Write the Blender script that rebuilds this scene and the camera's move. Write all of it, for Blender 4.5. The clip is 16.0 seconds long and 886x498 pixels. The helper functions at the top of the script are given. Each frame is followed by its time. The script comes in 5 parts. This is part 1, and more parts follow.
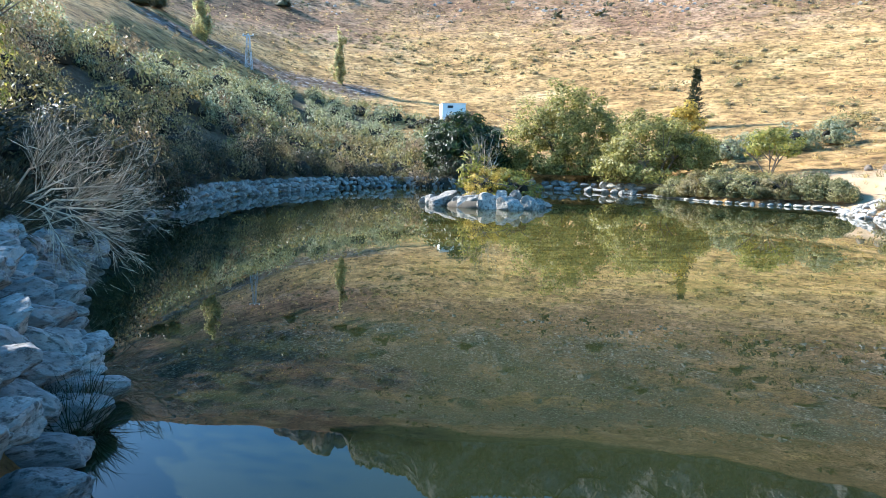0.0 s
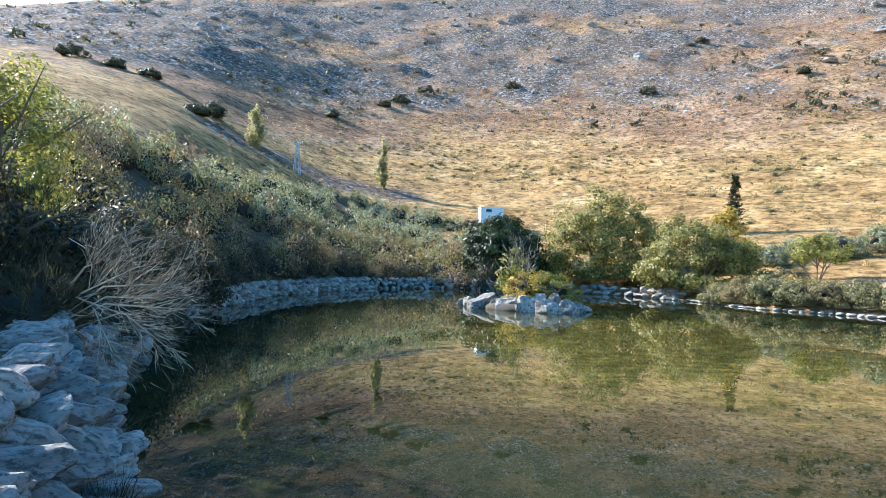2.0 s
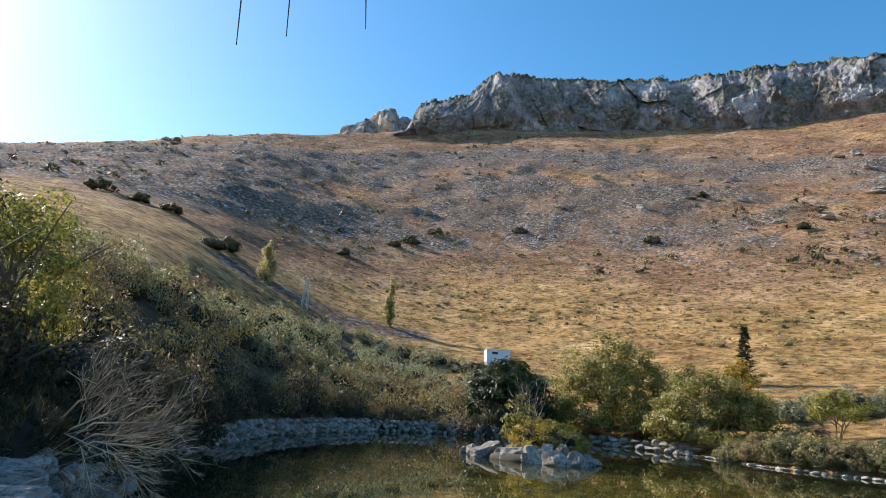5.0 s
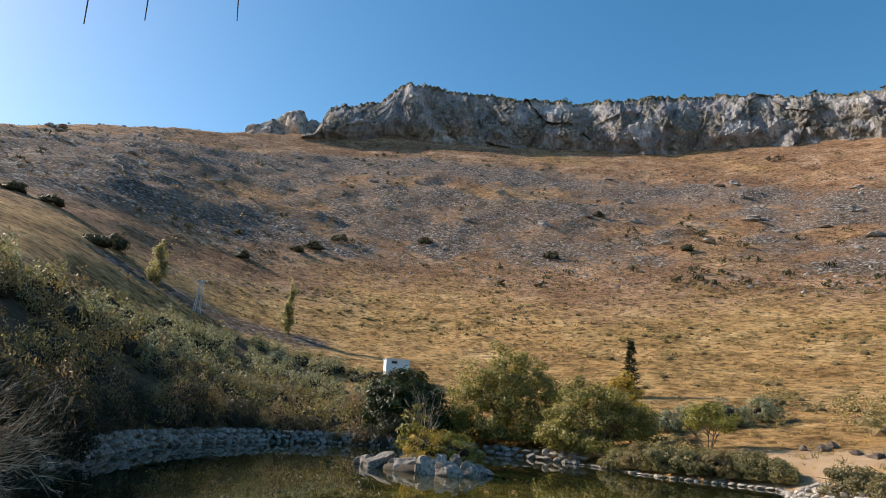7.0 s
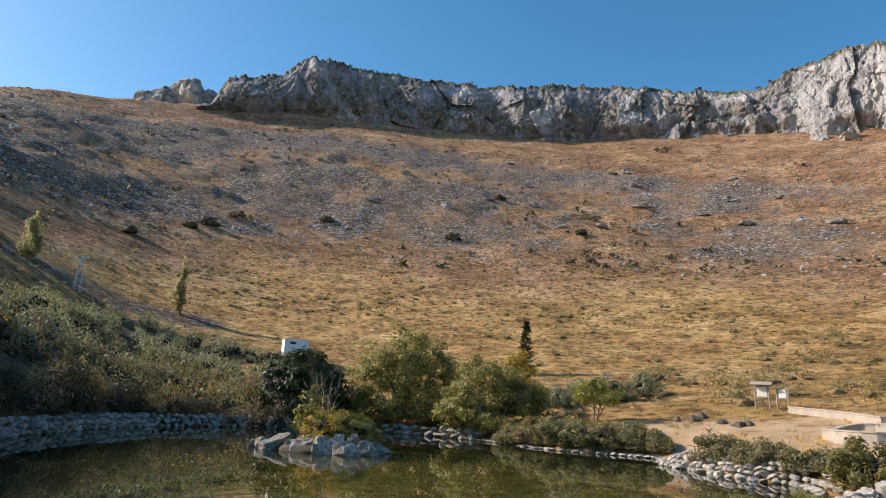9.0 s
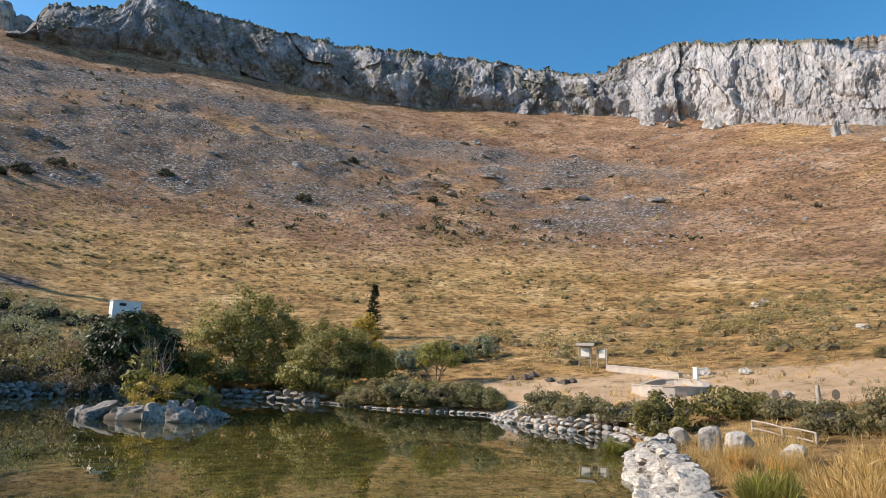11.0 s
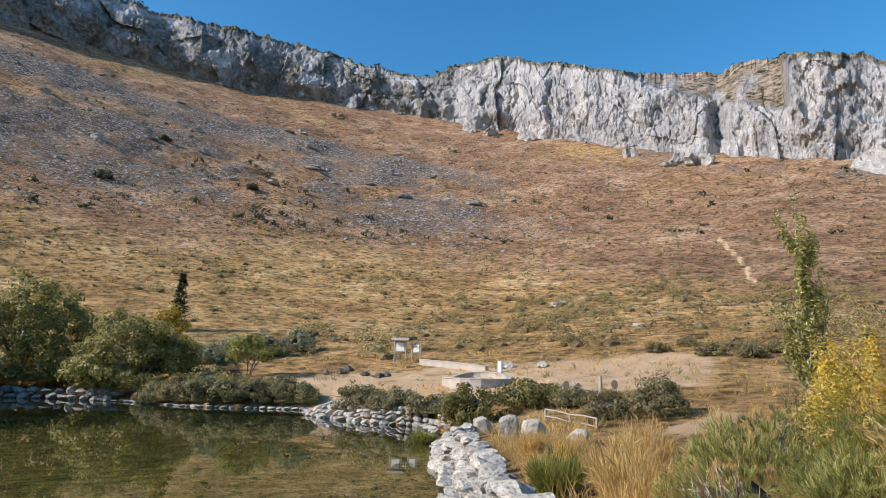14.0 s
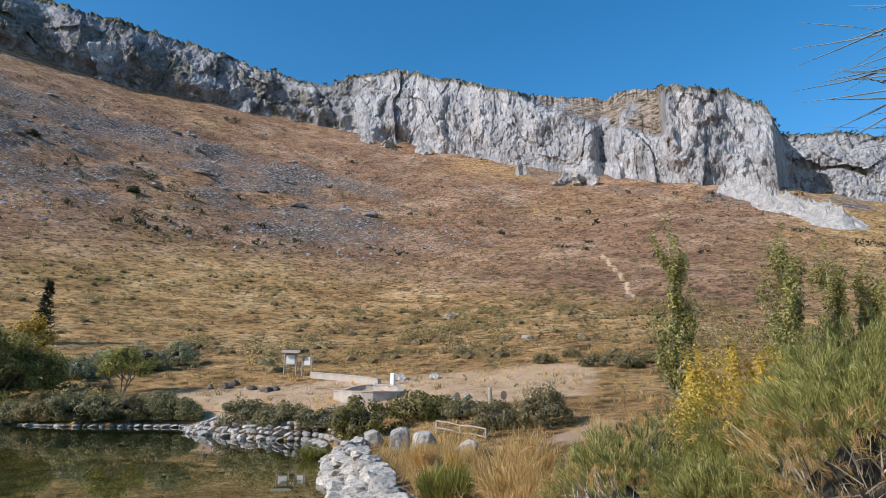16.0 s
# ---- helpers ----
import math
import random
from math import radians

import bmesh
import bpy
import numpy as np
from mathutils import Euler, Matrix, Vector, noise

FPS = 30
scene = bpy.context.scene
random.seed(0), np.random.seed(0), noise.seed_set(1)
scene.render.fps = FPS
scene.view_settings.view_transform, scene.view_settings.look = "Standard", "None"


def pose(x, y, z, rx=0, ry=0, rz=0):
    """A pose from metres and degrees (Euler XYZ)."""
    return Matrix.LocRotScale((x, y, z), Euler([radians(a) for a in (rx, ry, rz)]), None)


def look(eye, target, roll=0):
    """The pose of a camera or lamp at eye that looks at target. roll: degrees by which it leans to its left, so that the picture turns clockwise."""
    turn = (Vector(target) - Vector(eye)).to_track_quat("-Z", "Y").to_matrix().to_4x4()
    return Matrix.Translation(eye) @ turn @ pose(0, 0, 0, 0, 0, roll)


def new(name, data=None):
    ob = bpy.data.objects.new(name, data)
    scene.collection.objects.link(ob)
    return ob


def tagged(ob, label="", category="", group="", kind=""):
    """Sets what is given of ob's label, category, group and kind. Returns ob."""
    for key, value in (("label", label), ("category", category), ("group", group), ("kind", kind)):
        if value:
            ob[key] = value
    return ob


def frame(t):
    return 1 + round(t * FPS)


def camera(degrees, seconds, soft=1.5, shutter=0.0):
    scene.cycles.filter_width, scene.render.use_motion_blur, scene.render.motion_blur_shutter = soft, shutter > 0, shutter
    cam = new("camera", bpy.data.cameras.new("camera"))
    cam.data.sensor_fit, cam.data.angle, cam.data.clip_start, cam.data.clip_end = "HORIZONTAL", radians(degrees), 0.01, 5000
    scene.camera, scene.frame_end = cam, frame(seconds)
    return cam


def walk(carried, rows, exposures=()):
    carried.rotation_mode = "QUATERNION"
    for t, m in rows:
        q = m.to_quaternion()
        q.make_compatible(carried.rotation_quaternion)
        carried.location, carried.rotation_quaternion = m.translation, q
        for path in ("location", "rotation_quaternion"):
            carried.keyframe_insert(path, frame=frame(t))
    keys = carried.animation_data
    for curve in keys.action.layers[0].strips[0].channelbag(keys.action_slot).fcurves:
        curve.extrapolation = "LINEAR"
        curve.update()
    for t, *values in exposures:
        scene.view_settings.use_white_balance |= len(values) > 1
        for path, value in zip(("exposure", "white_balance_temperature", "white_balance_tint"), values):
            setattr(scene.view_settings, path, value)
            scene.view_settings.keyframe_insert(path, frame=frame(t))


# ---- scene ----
# ---------------------------------------------------------------- camera
cam = camera(70.09, 16.0, 0.4)
EYE = 2.5  # above the water, which lies at z = 0
# seconds, x, y, z about the standing point, yaw, pitch, roll
ROWS = [
    (0.0, -0.003, -0.001, -0.004, -0.00, -8.15, 1.07),
    (0.5, -0.034, 0.019, -0.010, 1.17, -5.80, 0.88),
    (1.0, -0.043, 0.027, 0.003, 2.27, -3.53, 0.78),
    (1.5, -0.054, 0.030, 0.012, 3.09, -1.05, 1.55),
    (2.0, -0.056, 0.045, 0.027, 3.60, 0.93, 1.83),
    (2.5, -0.068, 0.051, 0.037, 2.53, 3.64, 2.46),
    (3.0, -0.092, 0.054, 0.068, 2.93, 5.00, 2.56),
    (3.5, -0.119, 0.041, 0.084, 4.26, 7.68, 2.63),
    (4.0, -0.121, 0.039, 0.080, 5.42, 10.23, 3.10),
    (4.2, -0.121, 0.040, 0.082, 5.77, 11.06, 3.24),
    (6.3, 0.032, 0.193, 0.158, -0.08, 15.01, 4.76),
    (6.5, 0.037, 0.193, 0.158, -1.09, 14.94, 4.54),
    (7.0, 0.066, 0.190, 0.165, -3.95, 14.91, 4.20),
    (7.5, 0.090, 0.185, 0.175, -6.39, 15.05, 3.73),
    (8.0, 0.110, 0.177, 0.176, -9.00, 14.65, 3.41),
    (8.2, 0.111, 0.176, 0.178, -9.74, 14.23, 3.41),
    (10.3, 0.204, -0.051, 0.169, -21.00, 12.82, 2.12),
    (10.5, 0.204, -0.049, 0.174, -22.57, 12.48, 2.12),
    (11.0, 0.198, -0.038, 0.171, -26.94, 11.01, 2.09),
    (11.5, 0.190, -0.038, 0.171, -29.87, 10.49, 1.95),
    (12.0, 0.204, -0.045, 0.169, -32.20, 10.53, 2.02),
    (12.5, 0.220, -0.061, 0.147, -35.28, 10.71, 1.98),
    (13.0, 0.216, -0.077, 0.138, -38.78, 10.98, 2.02),
    (13.5, 0.210, -0.074, 0.131, -41.21, 11.19, 1.99),
    (14.0, 0.220, -0.074, 0.131, -43.31, 11.09, 1.76),
    (14.5, 0.225, -0.086, 0.126, -45.65, 11.42, 1.86),
    (15.0, 0.228, -0.092, 0.134, -47.90, 11.90, 1.30),
    (15.5, 0.219, -0.090, 0.135, -50.86, 12.08, 1.25),
    (16.0, 0.215, -0.094, 0.136, -52.95, 12.39, 1.02),
]
EXPOSURES = [(0.0, 1.74, 5550, 9), (1.5, 1.65, 5550, 10), (3.5, 1.12, 5850, 14), (7.0, 0.34, 6900, 18), (11.0, 0.42, 6400, 17), (14.5, 0.27, 5900, 15), (16.0, 0.12, 5700, 15)]
walk(cam, [(t, pose(x, y, EYE + z, 90 + pitch, 0, yaw) @ pose(0, 0, 0, 0, 0, roll)) for t, x, y, z, yaw, pitch, roll in ROWS], EXPOSURES)

# ---------------------------------------------------------------- daylight
SUN_AZ, SUN_EL = -66.0, 31.0  # degrees clockwise from +y, and above the horizon
world = bpy.data.worlds.new("sky")
scene.world = world
world.use_nodes = True
wn = world.node_tree
sky = wn.nodes.new("ShaderNodeTexSky")
sky.sky_type = "NISHITA"
sky.sun_disc = False
sky.sun_elevation, sky.sun_rotation = radians(SUN_EL), radians(SUN_AZ)
sky.altitude, sky.air_density, sky.dust_density, sky.ozone_density = 600, 1.0, 1.0, 0.8
back = wn.nodes["Background"]
back.inputs["Strength"].default_value = 0.15
clear = wn.nodes.new("ShaderNodeHueSaturation")
clear.inputs["Saturation"].default_value, clear.inputs["Hue"].default_value = 1.4, 0.488
wn.links.new(sky.outputs[0], clear.inputs["Color"])
wn.links.new(clear.outputs[0], back.inputs["Color"])
sun = new("sun", bpy.data.lights.new("sun", "SUN"))
sun.data.energy, sun.data.angle, sun.data.color = 4.9, radians(0.5), (1.0, 0.91, 0.77)
sa, se = radians(SUN_AZ), radians(SUN_EL)
SUN_DIR = Vector((math.sin(sa) * math.cos(se), math.cos(sa) * math.cos(se), math.sin(se)))
sun.matrix_world = look(SUN_DIR * 60, (0, 0, 0))


# ---------------------------------------------------------------- material kit
def material(name):
    m = bpy.data.materials.new(name)
    m.use_nodes = True
    return m, m.node_tree, m.node_tree.nodes["Principled BSDF"]


def node(nt, kind, **values):
    n = nt.nodes.new(kind)
    for key, value in values.items():
        n.inputs[key].default_value = value
    return n


def noise_tex(nt, scale, detail=6, rough=0.6, stretch=(1, 1, 1), coords="Object"):
    tc = nt.nodes.new("ShaderNodeTexCoord")
    mp = nt.nodes.new("ShaderNodeMapping")
    mp.inputs["Scale"].default_value = stretch
    n = node(nt, "ShaderNodeTexNoise", Scale=scale, Detail=detail, Roughness=rough)
    nt.links.new(tc.outputs[coords], mp.inputs["Vector"])
    nt.links.new(mp.outputs[0], n.inputs["Vector"])
    return n.outputs["Fac"]


def ramp(nt, fac, stops):
    r = nt.nodes.new("ShaderNodeValToRGB")
    e = r.color_ramp.elements
    while len(e) < len(stops):
        e.new(0.5)
    for el, (pos, col) in zip(e, stops):
        el.position = pos
        el.color = (*col, 1) if len(col) == 3 else col
    nt.links.new(fac, r.inputs[0])
    return r.outputs[0]


def mix(nt, fac, a, b, mode="MIX"):
    m = nt.nodes.new("ShaderNodeMix")
    m.data_type, m.blend_type = "RGBA", mode
    for sock, v in ((m.inputs[0], fac), (m.inputs[6], a), (m.inputs[7], b)):
        if isinstance(v, (int, float)):
            sock.default_value = v
        elif isinstance(v, tuple):
            sock.default_value = (*v, 1)
        else:
            nt.links.new(v, sock)
    return m.outputs[2]


def bump(nt, bsdf, height, strength, distance):
    b = node(nt, "ShaderNodeBump", Strength=strength, Distance=distance)
    nt.links.new(height, b.inputs["Height"])
    nt.links.new(b.outputs[0], bsdf.inputs["Normal"])


def foliage(name, stops, trans=0.28, big=0.5):
    """Leaves or stems: colour varies from piece to piece and in drifts."""
    m, nt, b = material(name)
    geo = nt.nodes.new("ShaderNodeNewGeometry")
    c = ramp(nt, geo.outputs["Random Per Island"], stops)
    drift = ramp(nt, noise_tex(nt, big, 3), [(0.3, (0.65, 0.65, 0.6)), (0.7, (1.25, 1.2, 1.1))])
    c = mix(nt, 1.0, c, drift, "MULTIPLY")
    nt.links.new(mix(nt, 1.0, c, (0.84, 0.84, 0.84), "MULTIPLY"), b.inputs["Base Color"])
    b.inputs["Roughness"].default_value = 0.5 if trans else 0.9
    b.inputs["Specular IOR Level"].default_value = 0.35 if trans else 0.1
    tr = nt.nodes.new("ShaderNodeBsdfTranslucent")
    nt.links.new(mix(nt, 1.0, c, (1.35, 1.35, 1.2), "MULTIPLY"), tr.inputs["Color"])
    ms = nt.nodes.new("ShaderNodeMixShader")
    ms.inputs[0].default_value = min(trans + 0.18, 0.5) if trans else 0.0
    nt.links.new(b.outputs[0], ms.inputs[1])
    nt.links.new(tr.outputs[0], ms.inputs[2])
    nt.links.new(ms.outputs[0], nt.nodes["Material Output"].inputs["Surface"])
    return m


def stone(name, dark, mid, light, scale=1.2, lichen=(0.12, 0.11, 0.1), strength=0.6, vary=True):
    """Weathered rock: pale and dark patches, lichen spots, and a tone of its own for each piece."""
    m, nt, b = material(name)
    c = ramp(nt, noise_tex(nt, scale, 8, 0.65), [(0.25, dark), (0.5, mid), (0.72, light)])
    c = mix(nt, ramp(nt, noise_tex(nt, scale * 5, 5, 0.7), [(0.49, (0, 0, 0)), (0.62, (0.8, 0.8, 0.8))]), c, lichen)
    if vary:
        info = nt.nodes.new("ShaderNodeObjectInfo")
        c = mix(nt, 1.0, c, ramp(nt, info.outputs["Random"], [(0.0, (0.7, 0.69, 0.68)), (0.5, (1, 0.98, 0.95)), (1.0, (1.2, 1.16, 1.1))]), "MULTIPLY")
    nt.links.new(c, b.inputs["Base Color"])
    b.inputs["Roughness"].default_value = 0.9
    bump(nt, b, noise_tex(nt, scale * 7, 8, 0.7), strength, 0.04)
    return m


def plain(name, col, rough=0.7, metal=0.0, var=0.25, scale=6):
    m, nt, b = material(name)
    lo = tuple(v * (1 - var) for v in col)
    hi = tuple(min(1, v * (1 + var)) for v in col)
    nt.links.new(ramp(nt, noise_tex(nt, scale, 7, 0.65), [(0.3, lo), (0.7, hi)]), b.inputs["Base Color"])
    b.inputs["Roughness"].default_value, b.inputs["Metallic"].default_value = rough, metal
    bump(nt, b, noise_tex(nt, scale * 6, 5), 0.25, 0.01)
    return m


def cells(nt, scale):
    """Scattered single stones or herbs, one to a cell."""
    tc = nt.nodes.new("ShaderNodeTexCoord")
    v = nt.nodes.new("ShaderNodeTexVoronoi")
    v.inputs["Scale"].default_value = scale
    nt.links.new(tc.outputs["Object"], v.inputs["Vector"])
    return v


def ground_material():
    """Dry grass, ochre herb cover, grey scree, bare earth and shingle, by the masks stored on the sheet."""
    m, nt, b = material("hillside")
    at = nt.nodes.new("ShaderNodeAttribute")
    at.attribute_name = "cover"
    sep = nt.nodes.new("ShaderNodeSeparateColor")
    nt.links.new(at.outputs["Color"], sep.inputs[0])
    grass = ramp(nt, noise_tex(nt, 0.09, 8, 0.68), [(0.3, (0.27, 0.155, 0.06)), (0.5, (0.46, 0.288, 0.118)), (0.68, (0.63, 0.44, 0.22))])
    tuft = ramp(nt, noise_tex(nt, 0.9, 10, 0.85), [(0.4, (0.26, 0.25, 0.22)), (0.47, (0.82, 0.8, 0.77)), (0.58, (1.3, 1.28, 1.26))])
    grass = mix(nt, ramp(nt, noise_tex(nt, 0.03, 8, 0.7), [(0.47, (0, 0, 0)), (0.64, (0.25, 0.25, 0.25))]), grass, (0.37, 0.275, 0.11))
    grass = mix(nt, 1.0, grass, tuft, "MULTIPLY")
    ochre = ramp(nt, noise_tex(nt, 0.05, 9, 0.72), [(0.3, (0.165, 0.092, 0.055)), (0.5, (0.31, 0.185, 0.107)), (0.68, (0.5, 0.345, 0.225))])
    ochre = mix(nt, 1.0, ochre, tuft, "MULTIPLY")
    scree = ramp(nt, noise_tex(nt, 0.6, 11, 0.86), [(0.4, (0.025, 0.021, 0.017)), (0.47, (0.13, 0.104, 0.082)), (0.55, (0.23, 0.2, 0.175)), (0.63, (0.56, 0.53, 0.49))])
    stones = cells(nt, 1.3)
    tone = nt.nodes.new("ShaderNodeSeparateColor")
    nt.links.new(stones.outputs["Color"], tone.inputs[0])
    scree = mix(nt, 0.45, scree, ramp(nt, tone.outputs[0], [(0.0, (0.03, 0.026, 0.02)), (0.45, (0.11, 0.086, 0.066)), (0.75, (0.25, 0.22, 0.195)), (0.9, (0.62, 0.59, 0.55))]))
    # darker between the stones: the shade there is put into the colour
    scree = mix(nt, 1.0, scree, ramp(nt, stones.outputs["Distance"], [(0.35, (1.1, 1.1, 1.1)), (0.8, (0.4, 0.38, 0.36))]), "MULTIPLY")
    drifts = ramp(nt, noise_tex(nt, 0.035, 7, 0.7), [(0.42, (0, 0, 0)), (0.6, (0.75, 0.75, 0.75))])
    scree = mix(nt, drifts, scree, mix(nt, 0.5, ochre, scree))
    herbs = cells(nt, 0.55)
    dots = ramp(nt, herbs.outputs["Distance"], [(0.14, (0.4, 0.41, 0.36)), (0.36, (1.05, 1.05, 1.05))])
    dots = mix(nt, 1.0, dots, ramp(nt, noise_tex(nt, 0.26, 9, 0.75), [(0.4, (0.5, 0.5, 0.45)), (0.5, (1.0, 1.0, 1.0)), (0.62, (1.16, 1.14, 1.1))]), "MULTIPLY")
    grass, ochre = mix(nt, 1.0, grass, dots, "MULTIPLY"), mix(nt, 1.0, ochre, dots, "MULTIPLY")
    earth = ramp(nt, noise_tex(nt, 0.5, 8, 0.6), [(0.3, (0.6, 0.4, 0.22)), (0.7, (0.78, 0.56, 0.35))])
    litter = ramp(nt, noise_tex(nt, 0.8, 8, 0.7), [(0.3, (0.05, 0.042, 0.026)), (0.7, (0.19, 0.155, 0.1))])
    edge = noise_tex(nt, 0.3, 9, 0.78)

    def masked(channel, lo, hi):
        s = nt.nodes.new("ShaderNodeMath")
        s.operation = "ADD"
        nt.links.new(sep.outputs[channel], s.inputs[0])
        nt.links.new(edge, s.inputs[1])
        return ramp(nt, s.outputs[0], [(lo, (0, 0, 0)), (hi, (1, 1, 1))])
    c = mix(nt, masked("Green", 0.72, 0.99), grass, ochre)
    c = mix(nt, masked("Red", 0.7, 0.92), c, scree)
    c = mix(nt, masked("Blue", 0.8, 0.95), c, earth)
    c = mix(nt, at.outputs["Alpha"], c, litter)
    nt.links.new(c, b.inputs["Base Color"])
    b.inputs["Roughness"].default_value = 0.95
    b.inputs["Specular IOR Level"].default_value = 0.15
    bump(nt, b, noise_tex(nt, 0.7, 12, 0.82), 1.0, 0.6)
    return m


def water_material():
    """Still, murky water with drifts of brown weed near the surface."""
    m, nt, b = material("pond_water")
    weed = noise_tex(nt, 0.22, 9, 0.68, (0.55, 1.5, 1))
    drift = noise_tex(nt, 0.06, 3, 0.5)
    tc = nt.nodes.new("ShaderNodeTexCoord")
    far = nt.nodes.new("ShaderNodeVectorMath")
    far.operation = "DISTANCE"
    far.inputs[1].default_value = (9.0, 20.5, 0.0)
    nt.links.new(tc.outputs["Object"], far.inputs[0])
    # Weed area; its fade also puts the dark bank's reflection into the colour.
    weed_and_shade = node(nt, "ShaderNodeMapRange", **{"From Min": 6.0, "From Max": 15.0, "To Min": 0.14, "To Max": -0.3})
    nt.links.new(far.outputs["Value"], weed_and_shade.inputs["Value"])
    murk = ramp(nt, noise_tex(nt, 0.1, 4), [(0.35, (0.008, 0.011, 0.004)), (0.7, (0.026, 0.031, 0.011))])
    weedc = ramp(nt, noise_tex(nt, 1.6, 9, 0.8, (0.5, 1.6, 1)), [(0.38, (0.012, 0.012, 0.004)), (0.5, (0.062, 0.056, 0.014)), (0.64, (0.18, 0.14, 0.034))])
    s = nt.nodes.new("ShaderNodeMath")
    s.operation = "ADD"
    nt.links.new(weed, s.inputs[0])
    nt.links.new(drift, s.inputs[1])
    s2 = nt.nodes.new("ShaderNodeMath")
    s2.operation = "ADD"
    nt.links.new(s.outputs[0], s2.inputs[0])
    nt.links.new(weed_and_shade.outputs[0], s2.inputs[1])
    s = s2
    c = mix(nt, ramp(nt, s.outputs[0], [(0.86, (0, 0, 0)), (1.0, (1, 1, 1))]), murk, weedc)
    nt.links.new(c, b.inputs["Base Color"])
    b.inputs["Roughness"].default_value = 0.0
    b.inputs["IOR"].default_value = 1.33
    bump(nt, b, noise_tex(nt, 1.4, 3, 0.5, (0.6, 1.2, 1)), 0.03, 0.015)
    return m


def cliff_material():
    """Pale limestone with ochre streaks and scrub, and grey that paints shade on the left, by the masks stored on the
    face.
    """
    m, nt, b = material("limestone_face")
    c = ramp(nt, noise_tex(nt, 0.09, 9, 0.72, (1, 1, 0.35)), [(0.36, (0.27, 0.275, 0.28)), (0.48, (0.48, 0.475, 0.465)), (0.62, (0.7, 0.685, 0.66))])
    warm = ramp(nt, noise_tex(nt, 0.04, 6, 0.6, (1, 1, 0.4)), [(0.54, (0, 0, 0)), (0.74, (0.4, 0.4, 0.4))])
    c = mix(nt, warm, c, (0.62, 0.49, 0.38))
    crack = ramp(nt, noise_tex(nt, 0.5, 10, 0.82, (1, 1, 0.4)), [(0.38, (0.3, 0.3, 0.31)), (0.45, (0.85, 0.85, 0.86)), (0.6, (1.08, 1.08, 1.08))])
    c = mix(nt, 1.0, c, crack, "MULTIPLY")
    at = nt.nodes.new("ShaderNodeAttribute")
    at.attribute_name = "cover"
    sep = nt.nodes.new("ShaderNodeSeparateColor")
    nt.links.new(at.outputs["Color"], sep.inputs[0])
    scrub = ramp(nt, noise_tex(nt, 0.3, 7, 0.75), [(0.42, (0.04, 0.048, 0.028)), (0.55, (0.2, 0.18, 0.12)), (0.62, (0.42, 0.38, 0.33))])
    tan = ramp(nt, noise_tex(nt, 0.22, 8, 0.8), [(0.42, (0.035, 0.042, 0.022)), (0.5, (0.3, 0.225, 0.155)), (0.62, (0.5, 0.42, 0.34))])
    scrub = mix(nt, sep.outputs["Green"], scrub, tan)
    # blue mask halves the tone: shade put into the colour
    c = mix(nt, 1.0, c, mix(nt, sep.outputs["Blue"], (1.0, 1.0, 1.0), (0.5, 0.5, 0.52)), "MULTIPLY")
    c = mix(nt, sep.outputs["Red"], c, scrub)
    nt.links.new(c, b.inputs["Base Color"])
    b.inputs["Roughness"].default_value = 0.95
    b.inputs["Specular IOR Level"].default_value = 0.15
    bump(nt, b, noise_tex(nt, 0.4, 12, 0.8, (1, 1, 0.8)), 0.9, 2.2)
    return m


M_GROUND, M_WATER, M_CLIFF = ground_material(), water_material(), cliff_material()
# limestone with the bank's shade in its colour; M_WHITE is the sunlit copy
M_STONE = stone("shaded_limestone", (0.13, 0.125, 0.115), (0.32, 0.305, 0.285), (0.52, 0.5, 0.46), 1.5, (0.045, 0.042, 0.036), 1.0)
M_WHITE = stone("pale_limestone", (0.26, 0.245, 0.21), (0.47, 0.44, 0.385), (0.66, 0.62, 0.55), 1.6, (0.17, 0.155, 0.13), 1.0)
M_ISLET = stone("islet_limestone", (0.12, 0.112, 0.098), (0.3, 0.28, 0.25), (0.5, 0.47, 0.41), 1.5, (0.055, 0.05, 0.042), 1.0)
M_RUBBLE = stone("rubble", (0.19, 0.18, 0.165), (0.33, 0.315, 0.29), (0.5, 0.475, 0.44), 0.5, (0.16, 0.15, 0.13), vary=False)
M_DARKSTONE = stone("brown_stone", (0.05, 0.038, 0.028), (0.11, 0.085, 0.062), (0.2, 0.16, 0.12), 1.6)
M_SOIL = plain("dark_soil", (0.1, 0.08, 0.055), 0.95, 0, 0.4, 3)
M_BROOM = foliage("broom_stems", [(0, (0.1, 0.1, 0.04)), (0.4, (0.21, 0.2, 0.085)), (0.75, (0.34, 0.315, 0.14)), (1, (0.5, 0.44, 0.22))], 0.15)
M_GREY = foliage("grey_green_scrub", [(0, (0.13, 0.145, 0.08)), (0.5, (0.29, 0.305, 0.18)), (1, (0.52, 0.52, 0.36))], 0.15)
M_OLIVE = foliage("olive_scrub", [(0, (0.136, 0.111, 0.0467)), (0.5, (0.264, 0.212, 0.0892)), (1, (0.408, 0.332, 0.162))], 0.14)
M_SCRUB = foliage("pale_scrub", [(0, (0.24, 0.18, 0.075)), (0.5, (0.44, 0.34, 0.15)), (1, (0.62, 0.5, 0.25))], 0.3)
M_RUST = foliage("rusty_scrub", [(0, (0.15, 0.1, 0.06)), (0.5, (0.29, 0.2, 0.12)), (1, (0.42, 0.33, 0.21))], 0.14)
M_WILLOW = foliage("willow_leaves", [(0, (0.12, 0.12, 0.035)), (0.5, (0.28, 0.265, 0.08)), (1, (0.47, 0.42, 0.15))], 0.25)
